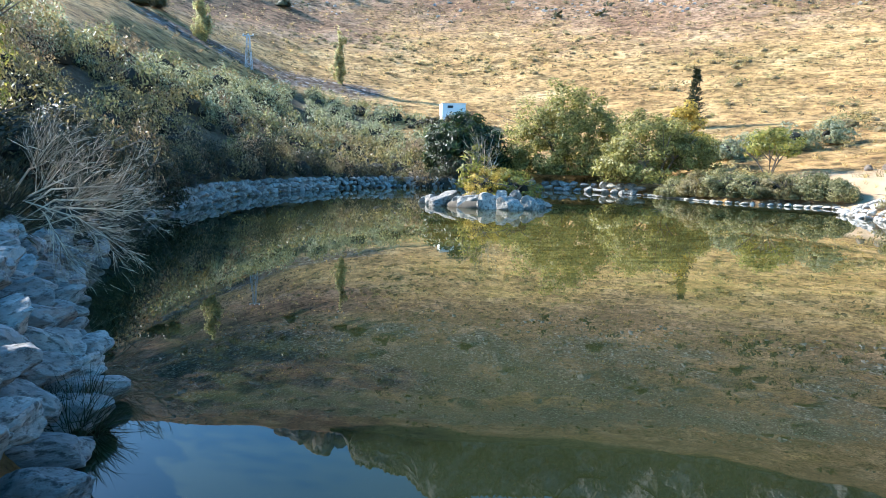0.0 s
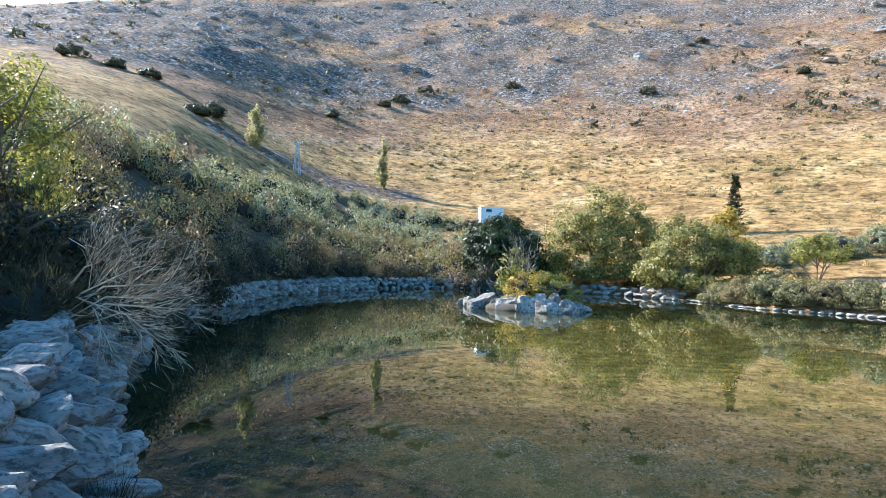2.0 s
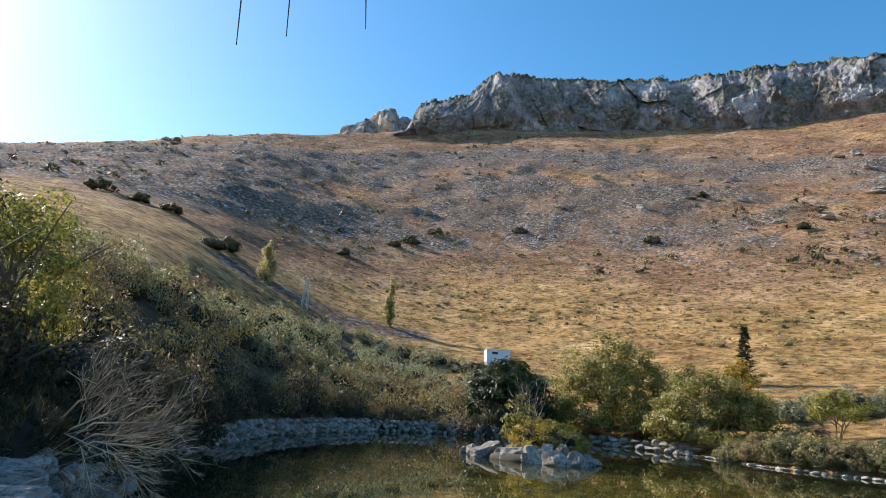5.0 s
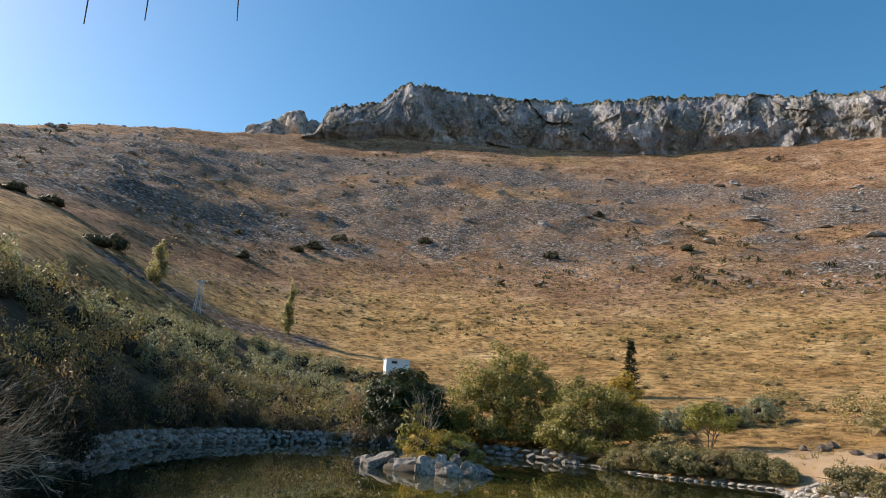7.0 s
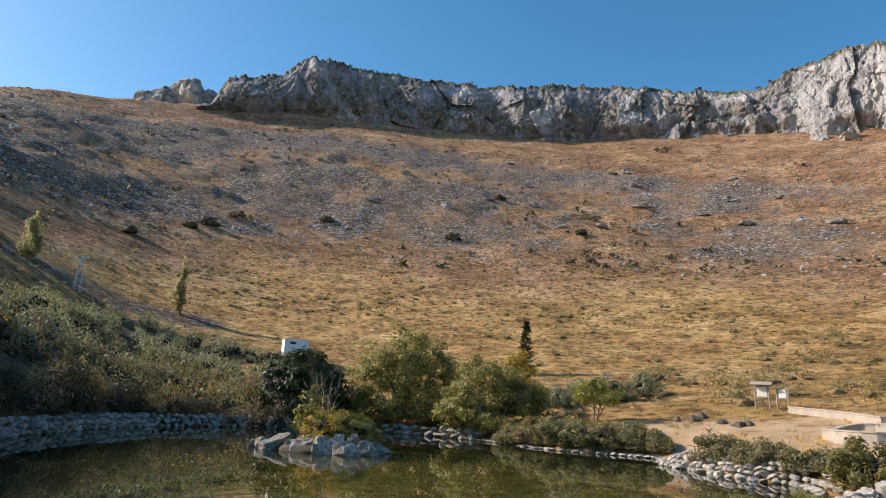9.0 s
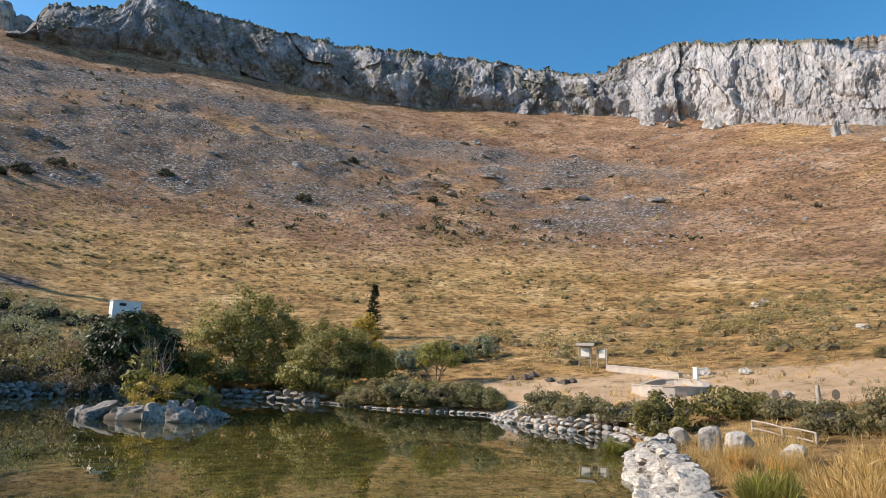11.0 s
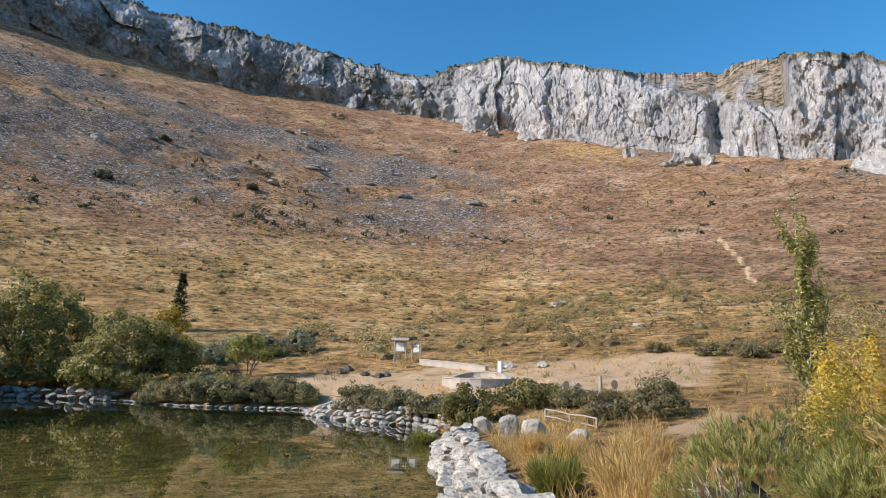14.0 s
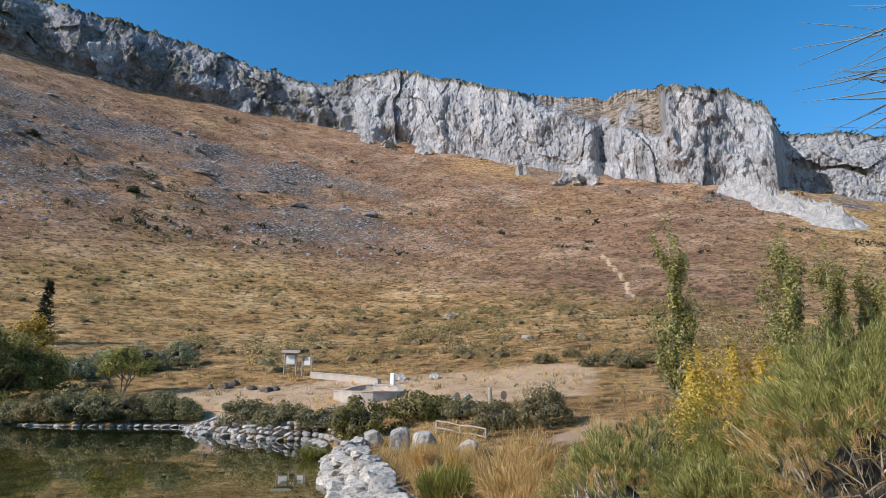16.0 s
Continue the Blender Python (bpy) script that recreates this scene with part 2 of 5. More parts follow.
M_FIG = foliage("dark_leaves", [(0, (0.016, 0.028, 0.0096)), (0.6, (0.036, 0.06, 0.02)), (1, (0.072, 0.104, 0.032))], 0.2)
M_YELLOW = foliage("yellowing_leaves", [(0, (0.25, 0.188, 0.0375)), (0.5, (0.475, 0.35, 0.0625)), (1, (0.688, 0.525, 0.125))], 0.25)
M_YGREEN = foliage("yellow_green_leaves", [(0, (0.12, 0.14, 0.03)), (0.5, (0.27, 0.27, 0.06)), (1, (0.45, 0.4, 0.1))], 0.22)
M_POPLAR = foliage("poplar_leaves", [(0, (0.12, 0.138, 0.042)), (0.5, (0.312, 0.318, 0.102)), (0.85, (0.528, 0.48, 0.18)), (1, (0.768, 0.66, 0.288))], 0.22)
M_SAP = foliage("golden_leaves", [(0, (0.368, 0.282, 0.046)), (0.5, (0.667, 0.506, 0.0805)), (1, (0.85, 0.69, 0.184))], 0.3)
M_ISLE = foliage("ochre_green_leaves", [(0, (0.27, 0.203, 0.0405)), (0.5, (0.54, 0.405, 0.081)), (1, (0.756, 0.594, 0.162))], 0.25)
M_PALELEAF = foliage("pale_poplar_leaves", [(0, (0.2, 0.2, 0.09)), (0.5, (0.42, 0.4, 0.2)), (1, (0.62, 0.56, 0.34))], 0.3)
M_ROUND = foliage("olive_green_leaves", [(0, (0.06, 0.06, 0.018)), (0.5, (0.19, 0.175, 0.05)), (1, (0.38, 0.33, 0.1))], 0.2)
# broom with the bank's shade put into its colour
M_SHADE = foliage("shaded_broom", [(0, (0.0225, 0.024, 0.012)), (0.6, (0.0562, 0.0562, 0.03)), (1, (0.128, 0.12, 0.0675))], 0.12)
M_IVY = foliage("bramble_leaves", [(0, (0.099, 0.0935, 0.044)), (0.5, (0.22, 0.198, 0.0935)), (1, (0.374, 0.319, 0.165))], 0.25)
M_CONIFER = foliage("conifer_needles", [(0, (0.012, 0.02, 0.01)), (1, (0.04, 0.055, 0.025))], 0.1)
M_SPIKE = foliage("green_broom", [(0, (0.132, 0.15, 0.036)), (0.5, (0.324, 0.33, 0.09)), (1, (0.648, 0.6, 0.252))], 0.2)
M_STRAW = foliage("dry_straw", [(0, (0.396, 0.248, 0.0825)), (0.5, (0.66, 0.451, 0.176)), (1, (0.85, 0.66, 0.341))], 0.3)
M_DEAD = foliage("bare_twigs", [(0, (0.208, 0.169, 0.13)), (0.6, (0.442, 0.377, 0.299)), (1, (0.78, 0.689, 0.559))], 0.0)
M_TWIG = plain("grey_green_twig", (0.15, 0.2, 0.22), 0.8, 0, 0.2, 9)
M_TWIGGY = plain("twiggy_scrub", (0.17, 0.125, 0.058), 1.0, 0, 0.5, 2.5)
# near-black: the shade inside bushes, put into the colour of a lump
M_INNER_SHADE = plain("bush_inner_shade", (0.025, 0.022, 0.014), 1.0, 0, 0.5, 4)
M_BARK = plain("bark", (0.14, 0.11, 0.08), 0.9, 0, 0.4, 8)
M_POPBARK = plain("pale_bark", (0.3, 0.27, 0.2), 0.85, 0, 0.3, 8)
M_DARKBUSH = foliage("hill_bush", [(0, (0.035, 0.04, 0.02)), (1, (0.12, 0.115, 0.06))], 0.1, 0.05)
M_WHITEWASH = plain("whitewash", (0.8, 0.79, 0.76), 0.8, 0, 0.06, 2)
M_CONCRETE = plain("pale_render", (0.4, 0.35, 0.29), 0.9, 0, 0.15, 1.5)
M_WOOD = plain("weathered_wood", (0.34, 0.29, 0.23), 0.8, 0, 0.3, 9)
M_PAPER = plain("notice_board", (0.75, 0.72, 0.62), 0.6, 0, 0.08, 3)
M_METAL = plain("galvanised_steel", (0.42, 0.43, 0.44), 0.5, 0.8, 0.15, 5)
M_DARK = plain("vent_shade", (0.03, 0.03, 0.03), 0.8)


# ---------------------------------------------------------------- geometry kit
def link_mesh(name, V, F, mat, parent=None, label="", smooth=False, core=None, inner=None):
    """One mesh object. core: a mask of the faces that take the inner material, by default the painted shade."""
    me = bpy.data.meshes.new(name)
    me.from_pydata(np.asarray(V, float).reshape(-1, 3).tolist(), [], F.tolist() if isinstance(F, np.ndarray) else F)
    if smooth:
        me.polygons.foreach_set("use_smooth", [True] * len(me.polygons))
    me.materials.append(mat)
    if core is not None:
        me.materials.append(inner or M_INNER_SHADE)
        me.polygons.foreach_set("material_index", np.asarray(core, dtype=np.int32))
    ob = new(name, me)
    if parent:
        ob.parent = parent
    if label:
        tagged(ob, label)
    return ob


def heart(F):
    return np.arange(len(F)) >= len(F) - CORE


def part(name, bm, mat, parent, label="", smooth=False):
    me = bpy.data.meshes.new(name)
    bmesh.ops.recalc_face_normals(bm, faces=bm.faces)
    bm.to_mesh(me)
    bm.free()
    if smooth:
        me.polygons.foreach_set("use_smooth", [True] * len(me.polygons))
    me.materials.append(mat)
    ob = new(name, me)
    if parent:
        ob.parent = parent
    if label:
        tagged(ob, label)
    return ob


def box(bm, x, y, z, sx, sy, sz, bevel=0.0, turn=0.0):
    m = pose(x, y, z, 0, 0, turn) @ Matrix.Diagonal((sx, sy, sz, 1))
    r = bmesh.ops.create_cube(bm, size=1, matrix=m)
    if bevel:
        edges = list({e for v in r["verts"] for e in v.link_edges})
        bmesh.ops.bevel(bm, geom=edges, offset=bevel, segments=2, affect="EDGES")


def tube(bm, pts, radii, sides=6):
    """A tapered tube along pts."""
    rings = []
    pts = [Vector(p) for p in pts]
    for i, p in enumerate(pts):
        d = (pts[min(i + 1, len(pts) - 1)] - pts[max(i - 1, 0)]).normalized()
        a = d.orthogonal().normalized()
        b = d.cross(a)
        rings.append([bm.verts.new(p + radii[i] * (a * math.cos(2 * math.pi * k / sides) + b * math.sin(2 * math.pi * k / sides))) for k in range(sides)])
    for r, s in zip(rings, rings[1:]):
        # keep the seam of neighbouring rings aligned
        k0 = min(range(sides), key=lambda k: (s[k].co - r[0].co).length)
        for k in range(sides):
            bm.faces.new((r[k], r[(k + 1) % sides], s[(k0 + k + 1) % sides], s[(k0 + k) % sides]))
    bm.faces.new(rings[0][::-1])
    bm.faces.new(rings[-1])


def lattice(x, y, seed):
    h = np.sin(x * 127.1 + y * 311.7 + seed * 74.7) * 43758.5453
    return h - np.floor(h)


def vnoise(x, y, seed=0):
    xi, yi = np.floor(x), np.floor(y)
    u, v = x - xi, y - yi
    u, v = u * u * (3 - 2 * u), v * v * (3 - 2 * v)
    a, b = lattice(xi, yi, seed), lattice(xi + 1, yi, seed)
    c, d = lattice(xi, yi + 1, seed), lattice(xi + 1, yi + 1, seed)
    return (a * (1 - u) + b * u) * (1 - v) + (c * (1 - u) + d * u) * v


def fbm(x, y, octaves=5, seed=0, gain=0.5):
    x, y = np.asarray(x, float), np.asarray(y, float)
    total, amp, norm = 0.0, 1.0, 0.0
    for k in range(octaves):
        total = total + amp * vnoise(x * 2 ** k, y * 2 ** k, seed + k)
        norm += amp
        amp *= gain
    return total / norm


def smooth(x):
    x = np.clip(x, 0, 1)
    return x * x * (3 - 2 * x)


def polar(az, r):
    return r * math.sin(radians(az)), r * math.cos(radians(az))


# ---------------------------------------------------------------- lie of the land
POND = [(-1.0, 1.7), (-2.2, 2.7), (-2.9, 4.4), (-3.6, 6.2), (-5.0, 8.2), (-7.0, 11.4), (-8.8, 16), (-10.4, 21), (-12.0, 28), (-12.6, 37), (-11.3, 44), (-8.6, 50.5),
        (-3.6, 53.8), (2, 53.6), (8, 55), (12, 52.3), (14.6, 48.6), (16.2, 45.2), (17.3, 41.3), (19.2, 39.4), (21.4, 37.8), (22.6, 36.2), (21.2, 33.4), (20.2, 31), (20.6, 26), (21.6, 24), (20, 21),
        (16.5, 17.8), (14.0, 14.6), (11.5, 11.6), (9.2, 9.0), (6.5, 5.4), (4, 2.6), (1.2, 1.6)]


def pond_distance(x, y):
    """Distance to the pond's edge: positive on land."""
    x, y = np.asarray(x, float), np.asarray(y, float)
    best = np.full(x.shape, 1e9)
    inside = np.zeros(x.shape, bool)
    for (ax, ay), (bx, by) in zip(POND, POND[1:] + POND[:1]):
        ex, ey = bx - ax, by - ay
        t = np.clip(((x - ax) * ex + (y - ay) * ey) / (ex * ex + ey * ey), 0, 1)
        best = np.minimum(best, np.hypot(x - ax - t * ex, y - ay - t * ey))
        if ay != by:
            inside ^= ((ay > y) != (by > y)) & (x < ax + (y - ay) * ex / ey)
    return np.where(inside, -best, best)


SPUR_AZ = [-60, -37, -31, -24.6, -19.8, -12.4, -4.7, -0.5, 3]
SPUR_R = [50, 50, 53, 65, 72, 89, 84, 80, 60]  # how far up the scrub of the spur reaches

BEARING = [-180, -120, -75, -55, -40, -32, -24, -16, -9, 0, 10, 20, 30, 40, 50, 60, 70, 80, 90, 105, 130, 180]
RIDGE_EL = [2, 4, 10, 14, 16.4, 19.9, 21.5, 23.0, 23.8, 25, 24.8, 23.8, 23.9, 23.4, 21.8, 20.3, 18.3, 17.5, 13.5, 8, 4, 2]
RIDGE_R = [600, 500, 380, 340, 330, 340, 350, 372, 394, 400, 405, 410, 418, 412, 378, 336, 300, 275, 290, 330, 400, 600]
FOOT_R = [8, 8, 10, 12, 14, 16, 24, 42, 54, 55, 54, 42, 38, 30, 24, 16, 12, 10, 10, 8, 8, 8]
FOOT_Z = [0.9, 0.9, 1.2, 1.2, 1.2, 1.2, 1.2, 1.1, 0.8, 0.8, 0.7, 0.6, 0.6, 0.6, 0.6, 0.7, 0.8, 0.9, 0.9, 0.9, 0.9, 0.9]
CURVE = [1.2, 1.2, 1.1, 1.05, 1.05, 1.1, 1.3, 1.35, 1.37, 1.33, 1.35, 1.37, 1.45, 1.5, 1.55, 1.55, 1.6, 1.6, 1.6, 1.4, 1.2, 1.2]
RIM_AZ = [-10.5, -9.2, -8, -3.2, -0.5, 4, 9.4, 16, 23, 32, 37, 41, 44.7, 49, 55, 60, 67.6, 70, 74, 78.8, 81.5, 82.6, 87, 90, 95]
RIM_EL = [23.5, 24.0, 26.4, 27.5, 29.4, 28.9, 28.5, 28.1, 28.4, 27.4, 26.6, 26.2, 27.6, 27.9, 27.2, 26.2, 25.2, 25.7, 25.7, 24.7, 23.0, 20.3, 19.7, 18.8, 15]


def along(az, values):
    return sum(w * np.interp(az + k, BEARING, values) for k, w in ((-8, 0.1), (-5, 0.2), (-2, 0.2), (2, 0.2), (5, 0.2), (8, 0.1)))


def ridge(az):
    r = along(az, RIDGE_R)
    return r, EYE + r * np.tan(np.radians(along(az, RIDGE_EL)))


PIT = (31.2, 29.2, 3.1, 2.0, 48)  # centre, half-widths and turn of the sunken basin


def pit_edge(x, y):
    """Below 1 inside the basin."""
    a = math.radians(PIT[4])
    u, v = (x - PIT[0]) * math.cos(a) + (y - PIT[1]) * math.sin(a), (y - PIT[1]) * math.cos(a) - (x - PIT[0]) * math.sin(a)
    return np.hypot(u / PIT[2], v / PIT[3])


def ground_z(x, y):
    x, y = np.asarray(x, float), np.asarray(y, float)
    r, az = np.hypot(x, y), np.degrees(np.arctan2(x, y))
    rb, zb = ridge(az)
    r0, p = along(az, FOOT_R), along(az, CURVE)
    near = smooth(r / 7)
    z0 = 0.85 * (1 - near) + along(az, FOOT_Z) * near
    u = np.clip((r - r0) / (rb - r0), 0, 1)
    z = z0 + (zb - z0) * u ** p
    z = z + (fbm(x / 60, y / 60, 5, 3) - 0.5) * 22 * u * (1.15 - u) * smooth((r - 60) / 60)
    z = z + (fbm(x / 7, y / 7, 4, 9) - 0.5) * (0.25 + 2.2 * u)
    rough = smooth((u - 0.36) / 0.12) * smooth((0.92 - u) / 0.1) * smooth((60 - az) / 20)
    z = z + rough * ((1 - np.abs(2 * fbm(x / 34, y / 34, 4, 17) - 1)) ** 3 * 2.2 + (fbm(x / 11, y / 11, 4, 19) - 0.5) * 2.4 + (fbm(x / 4, y / 4, 3, 23) - 0.5) * 1.4)
    crag = smooth((az + 9.5) / 2) * smooth((96 - az) / 4)
    rim = EYE + rb * np.tan(np.radians(np.interp(az, RIM_AZ, RIM_EL)))
    over = r - rb
    z = z + crag * (np.maximum(rim - zb, 0) * 0.93 * smooth((over - 100) / 30)) - (1 - crag) * 0.25 * np.maximum(over, 0)
    z = z - 1.1 * smooth((1.0 - pit_edge(x, y)) / 0.2)
    d = pond_distance(x, y)
    wall = smooth((-8 - az) / 6) * (az > -100)
    lip = 0.3 + 0.7 * wall
    shore = np.where(d > 0, -0.1 + lip * smooth(d / 1.1) + (0.1 + 0.25 * wall) * d, -0.1 - 0.9 * smooth(-d / 3))
    bank = smooth((d - 0.6) / 4)
    return np.where(d > 0, np.minimum(z, shore) * (1 - bank) + z * bank, shore)


def gz(x, y):
    return float(ground_z(np.array([x]), np.array([y]))[0])


def build_ground():
    az = np.concatenate([np.arange(-180, -60, 2.0), np.arange(-60, 100, 0.5), np.arange(100, 180, 2.0)])
    r = np.concatenate([[0.0], np.geomspace(0.6, 20, 70)[:-1], np.geomspace(20, 60, 75)[:-1], np.geomspace(60, 480, 150)[:-1], np.geomspace(480, 4500, 16)])
    A, Rr = np.meshgrid(np.radians(az), r, indexing="ij")
    X, Y = Rr * np.sin(A), Rr * np.cos(A)
    Z = ground_z(X, Y)
    Z = np.where(Rr > 700, Z * np.clip(1 - (Rr - 700) / 1500, 0, 1), Z)
    n, k = X.shape
    V = np.stack([X, Y, Z], -1).reshape(-1, 3)
    i, j = np.meshgrid(np.arange(n), np.arange(k - 1), indexing="ij")
    i2 = (i + 1) % n
    F = np.stack([i * k + j, i * k + j + 1, i2 * k + j + 1, i2 * k + j], -1).reshape(-1, 4)
    ob = link_mesh("ground", V, F.tolist(), M_GROUND, smooth=True)
    # cover masks: red scree, green ochre herbs, blue bare earth
    deg, rr = np.degrees(A), Rr
    rb, _ = ridge(deg)
    u = rr / rb
    patch = fbm(X / 45, Y / 45, 4, 21)
    band = smooth((u - 0.4) / 0.12) * smooth((0.86 - u) / 0.1)
    fine = fbm(X / 14, Y / 14, 4, 25)
    band = smooth((u - 0.38) / 0.1) * smooth((0.9 - 0.0035 * np.clip(deg, 0, 60) - u) / 0.07)
    scree = band * smooth((64 - deg) / 28) * (0.14 + 0.3 * smooth((patch - 0.38) / 0.22) + 0.8 * (fine - 0.42)) + 0.2 * smooth((-22 - deg) / 10) * (u > 0.3)
    scree = scree + 0.4 * smooth((u - 0.78) / 0.15) * smooth((deg - 52) / 14) * smooth((fine - 0.3) / 0.3)
    scree = scree + 0.55 * np.exp(-((rr - 99 - deg * 0.2) / 5) ** 2) * smooth((-3 - deg) / 4) * smooth((deg + 30) / 8)
    ochre = np.clip(smooth((u - 0.2) / 0.25) * 0.55 + 0.7 * (patch - 0.5) * smooth((u - 0.12) / 0.1), 0, 1) * smooth((95 - deg) / 20)
    flat = smooth((rr - 30) / 6) * smooth((56 - rr) / 10) * smooth((deg - 22) / 6) * smooth((72 - deg) / 8)
    track = np.exp(-((deg - (69.8 - (rr - 112) * 0.055)) / 0.42) ** 2) * smooth((rr - 104) / 8) * (0.6 * smooth((158 - rr) / 6) + 0.4 * smooth((240 - rr) / 20))
    path = np.exp(-((X - 21.5) / 4) ** 2 - ((Y - 9.6 - (X - 21.5) * 0.1) / 1.1) ** 2)
    earth = np.clip(0.5 * flat + 0.55 * track + 0.6 * path, 0, 1)
    litter = smooth((pond_distance(X, Y) - 0.2) / 0.6) * smooth((-2 - deg) / 6) * smooth((np.interp(deg, SPUR_AZ, SPUR_R) + 3 - rr) / 8) * smooth((rr - 4) / 2) * (deg > -100)
    col = np.stack([np.clip(scree, 0, 1), ochre, earth, litter], -1).reshape(-1, 4)
    layer = ob.data.attributes.new("cover", "FLOAT_COLOR", "POINT")
    layer.data.foreach_set("color", col.ravel())
    return tagged(ob, "dry grass hillside with ochre herbs, grey scree and bare earth", "hillside", kind="structure")


build_ground()


def build_water():
    bm = bmesh.new()
    cx, cy = 5.0, 28.0
    ring = [bm.verts.new((cx + (x - cx) * 1.06, cy + (y - cy) * 1.06, 0)) for x, y in POND]
    bm.faces.new(ring)
    bmesh.ops.triangulate(bm, faces=bm.faces)
    ob = part("water", bm, M_WATER, None)
    for p in ob.data.polygons:
        if p.normal.z < 0:
            p.flip()
    return tagged(ob, "still murky olive-brown pond water with weed drifts", "pond water", kind="structure")


build_water()


def blocks(u, v, seed, tilt=1.0, gap=0.1, cleft=0.3):
    """Broken rock: tilted flat facets, one to a cell, with a cleft along the joints."""
    iu, iv = np.floor(u), np.floor(v)
    best, second = np.full(u.shape, 9.0), np.full(u.shape, 9.0)
    out = np.zeros(u.shape)
    for du in (-1, 0, 1):
        for dv in (-1, 0, 1):
            cu, cv = iu + du, iv + dv
            pu, pv = u - cu - lattice(cu, cv, seed), v - cv - lattice(cu, cv, seed + 1)
            d = np.hypot(pu, pv)
            face = lattice(cu, cv, seed + 2) - 0.5 + tilt * (pu * (lattice(cu, cv, seed + 3) - 0.5) + pv * (lattice(cu, cv, seed + 4) - 0.5)) * 2
            closer = d < best
            second = np.where(closer, best, np.minimum(second, d))
            out = np.where(closer, face, out)
            best = np.where(closer, d, best)
    return out + cleft * smooth(1 - (second - best) / gap)


CREST = []  # bearing, distance and height along the cliff's edge


def build_cliff():
    """A limestone scarp of buttresses and gullies along the top of the slope."""
    az = np.arange(-10.4, 95, 0.075)
    h = np.concatenate([np.linspace(-0.2, 1.0, 66), [1.02, 1.06, 1.12, 1.2, 1.32]])
    A, Hh = np.meshgrid(az, h, indexing="ij")
    rb, zb = ridge(A)
    rim_el = np.interp(A, RIM_AZ, RIM_EL) + (fbm(A * 0.6, 0 * A, 4, 40) - 0.5) * 0.5 + (fbm(A * 4, 0 * A, 3, 41) - 0.5) * 0.4 * smooth((Hh - 0.85) / 0.15)
    back_step = 45 * smooth((A - 82.0) / 0.8)
    s, t = A * 6.6, Hh * 46
    left = smooth((44 - A) / 6)
    lean = (9 + 19 * left) * np.clip(Hh, 0, 1)
    shelf = smooth((A - 60) / 2) * smooth((73.6 - A) / 0.7)
    lip = np.interp(A, [60, 66.6, 73], [0.92, 0.7, 0.48])
    lean = lean + shelf * 60 * np.maximum(Hh - lip, 0) / (1.001 - lip)
    wob = (fbm(s / 9, t / 9, 3, 44) - 0.5) * 6
    wide = (fbm(s / 40, t / 60, 3, 43) - 0.5) * 14
    ribs = np.abs(2 * fbm((s + wide) / 34, t / 70 + s / 200, 3, 50) - 1)
    big = -17 * ribs ** 0.8 * (0.7 + 0.3 * left) + 6 * blocks((s + wide) / 26, (t + wide) / 34, 531, 0.9, 0.06, 0.0)
    domes = 16 * left * np.sin(np.clip(Hh, 0, 1) * 3.1) * fbm(s / 24, t / 30, 3, 58)
    recess = 15 * np.exp(-((A - 67.9) / 0.7) ** 2) - 9 * np.exp(-((A - 75.0) / 3.4) ** 4) - 5 * np.exp(-((A - 52.5) / 1.2) ** 2) + 7 * np.exp(-((A - 44.0) / 0.9) ** 2)
    big = big - domes + recess
    billow = -6.5 * np.abs(2 * fbm((s + wob) / 15, (t + wob) / 17, 4, 61, 0.55) - 1) - 2.6 * np.abs(2 * fbm((s - wob) / 5, t / 6, 3, 64, 0.6) - 1)
    rock = billow + 2.4 * blocks((s + wob) / 12, (t + s * 0.2) / 13, 501, 0.7, 0.1, 0.15) + 1.2 * blocks((s - wob) / 5, (t + s * 0.3) / 6, 511, 0.8, 0.12)
    rock = rock + 0.6 * blocks((s + wob * 0.4) / 2.2, (t - s * 0.2) / 2.6, 521, 0.9, 0.2) + (fbm(s / 1.6, t / 1.8, 3, 70, 0.65) - 0.5) * 1.2
    cave = -6 * smooth((0.3 - Hh) / 0.2) * smooth((fbm(s / 22, 0 * s, 3, 75) - 0.5) / 0.1)
    on_shelf = shelf * smooth((Hh - lip) / 0.06)
    edge = smooth(1 - np.abs(Hh - 0.5) * 0.9) * (1 - 0.6 * on_shelf)
    rock = rock + on_shelf * (fbm(s / 5, t / 2.5, 4, 77) - 0.5) * 8
    base = rb - 6 + lean + big * edge + back_step
    Rr = base + (rock - cave) * edge + np.maximum(Hh - 1, 0) * 400
    foot_el = np.degrees(np.arctan2(zb - 4 - EYE, rb))
    Z = EYE + base * np.tan(np.radians(foot_el + (rim_el - foot_el) * np.minimum(Hh, 1.0))) - np.maximum(Hh - 1, 0) * 40
    crest = np.argmin(np.abs(h - 1.0))
    X, Y = Rr * np.sin(np.radians(A)), Rr * np.cos(np.radians(A))
    CREST.extend([az, Rr[:, crest], Z[:, crest]])
    n, k = X.shape
    V = np.stack([X, Y, Z], -1).reshape(-1, 3)
    i, j = np.meshgrid(np.arange(n - 1), np.arange(k - 1), indexing="ij")
    F = np.stack([i * k + j, (i + 1) * k + j, (i + 1) * k + j + 1, i * k + j + 1], -1).reshape(-1, 4)
    ob = link_mesh("cliff", V, F.tolist(), M_CLIFF)
    scrub = smooth((Hh - 0.93) / 0.04) * 0.9 + smooth((fbm(s / 9, t / 9, 4, 90) - 0.5) / 0.08) * 0.6 * smooth((45 - A) / 3) + on_shelf * smooth((fbm(s / 7, t / 7, 4, 95) - 0.2) / 0.2)
    tan = on_shelf
    zero = np.zeros_like(A)
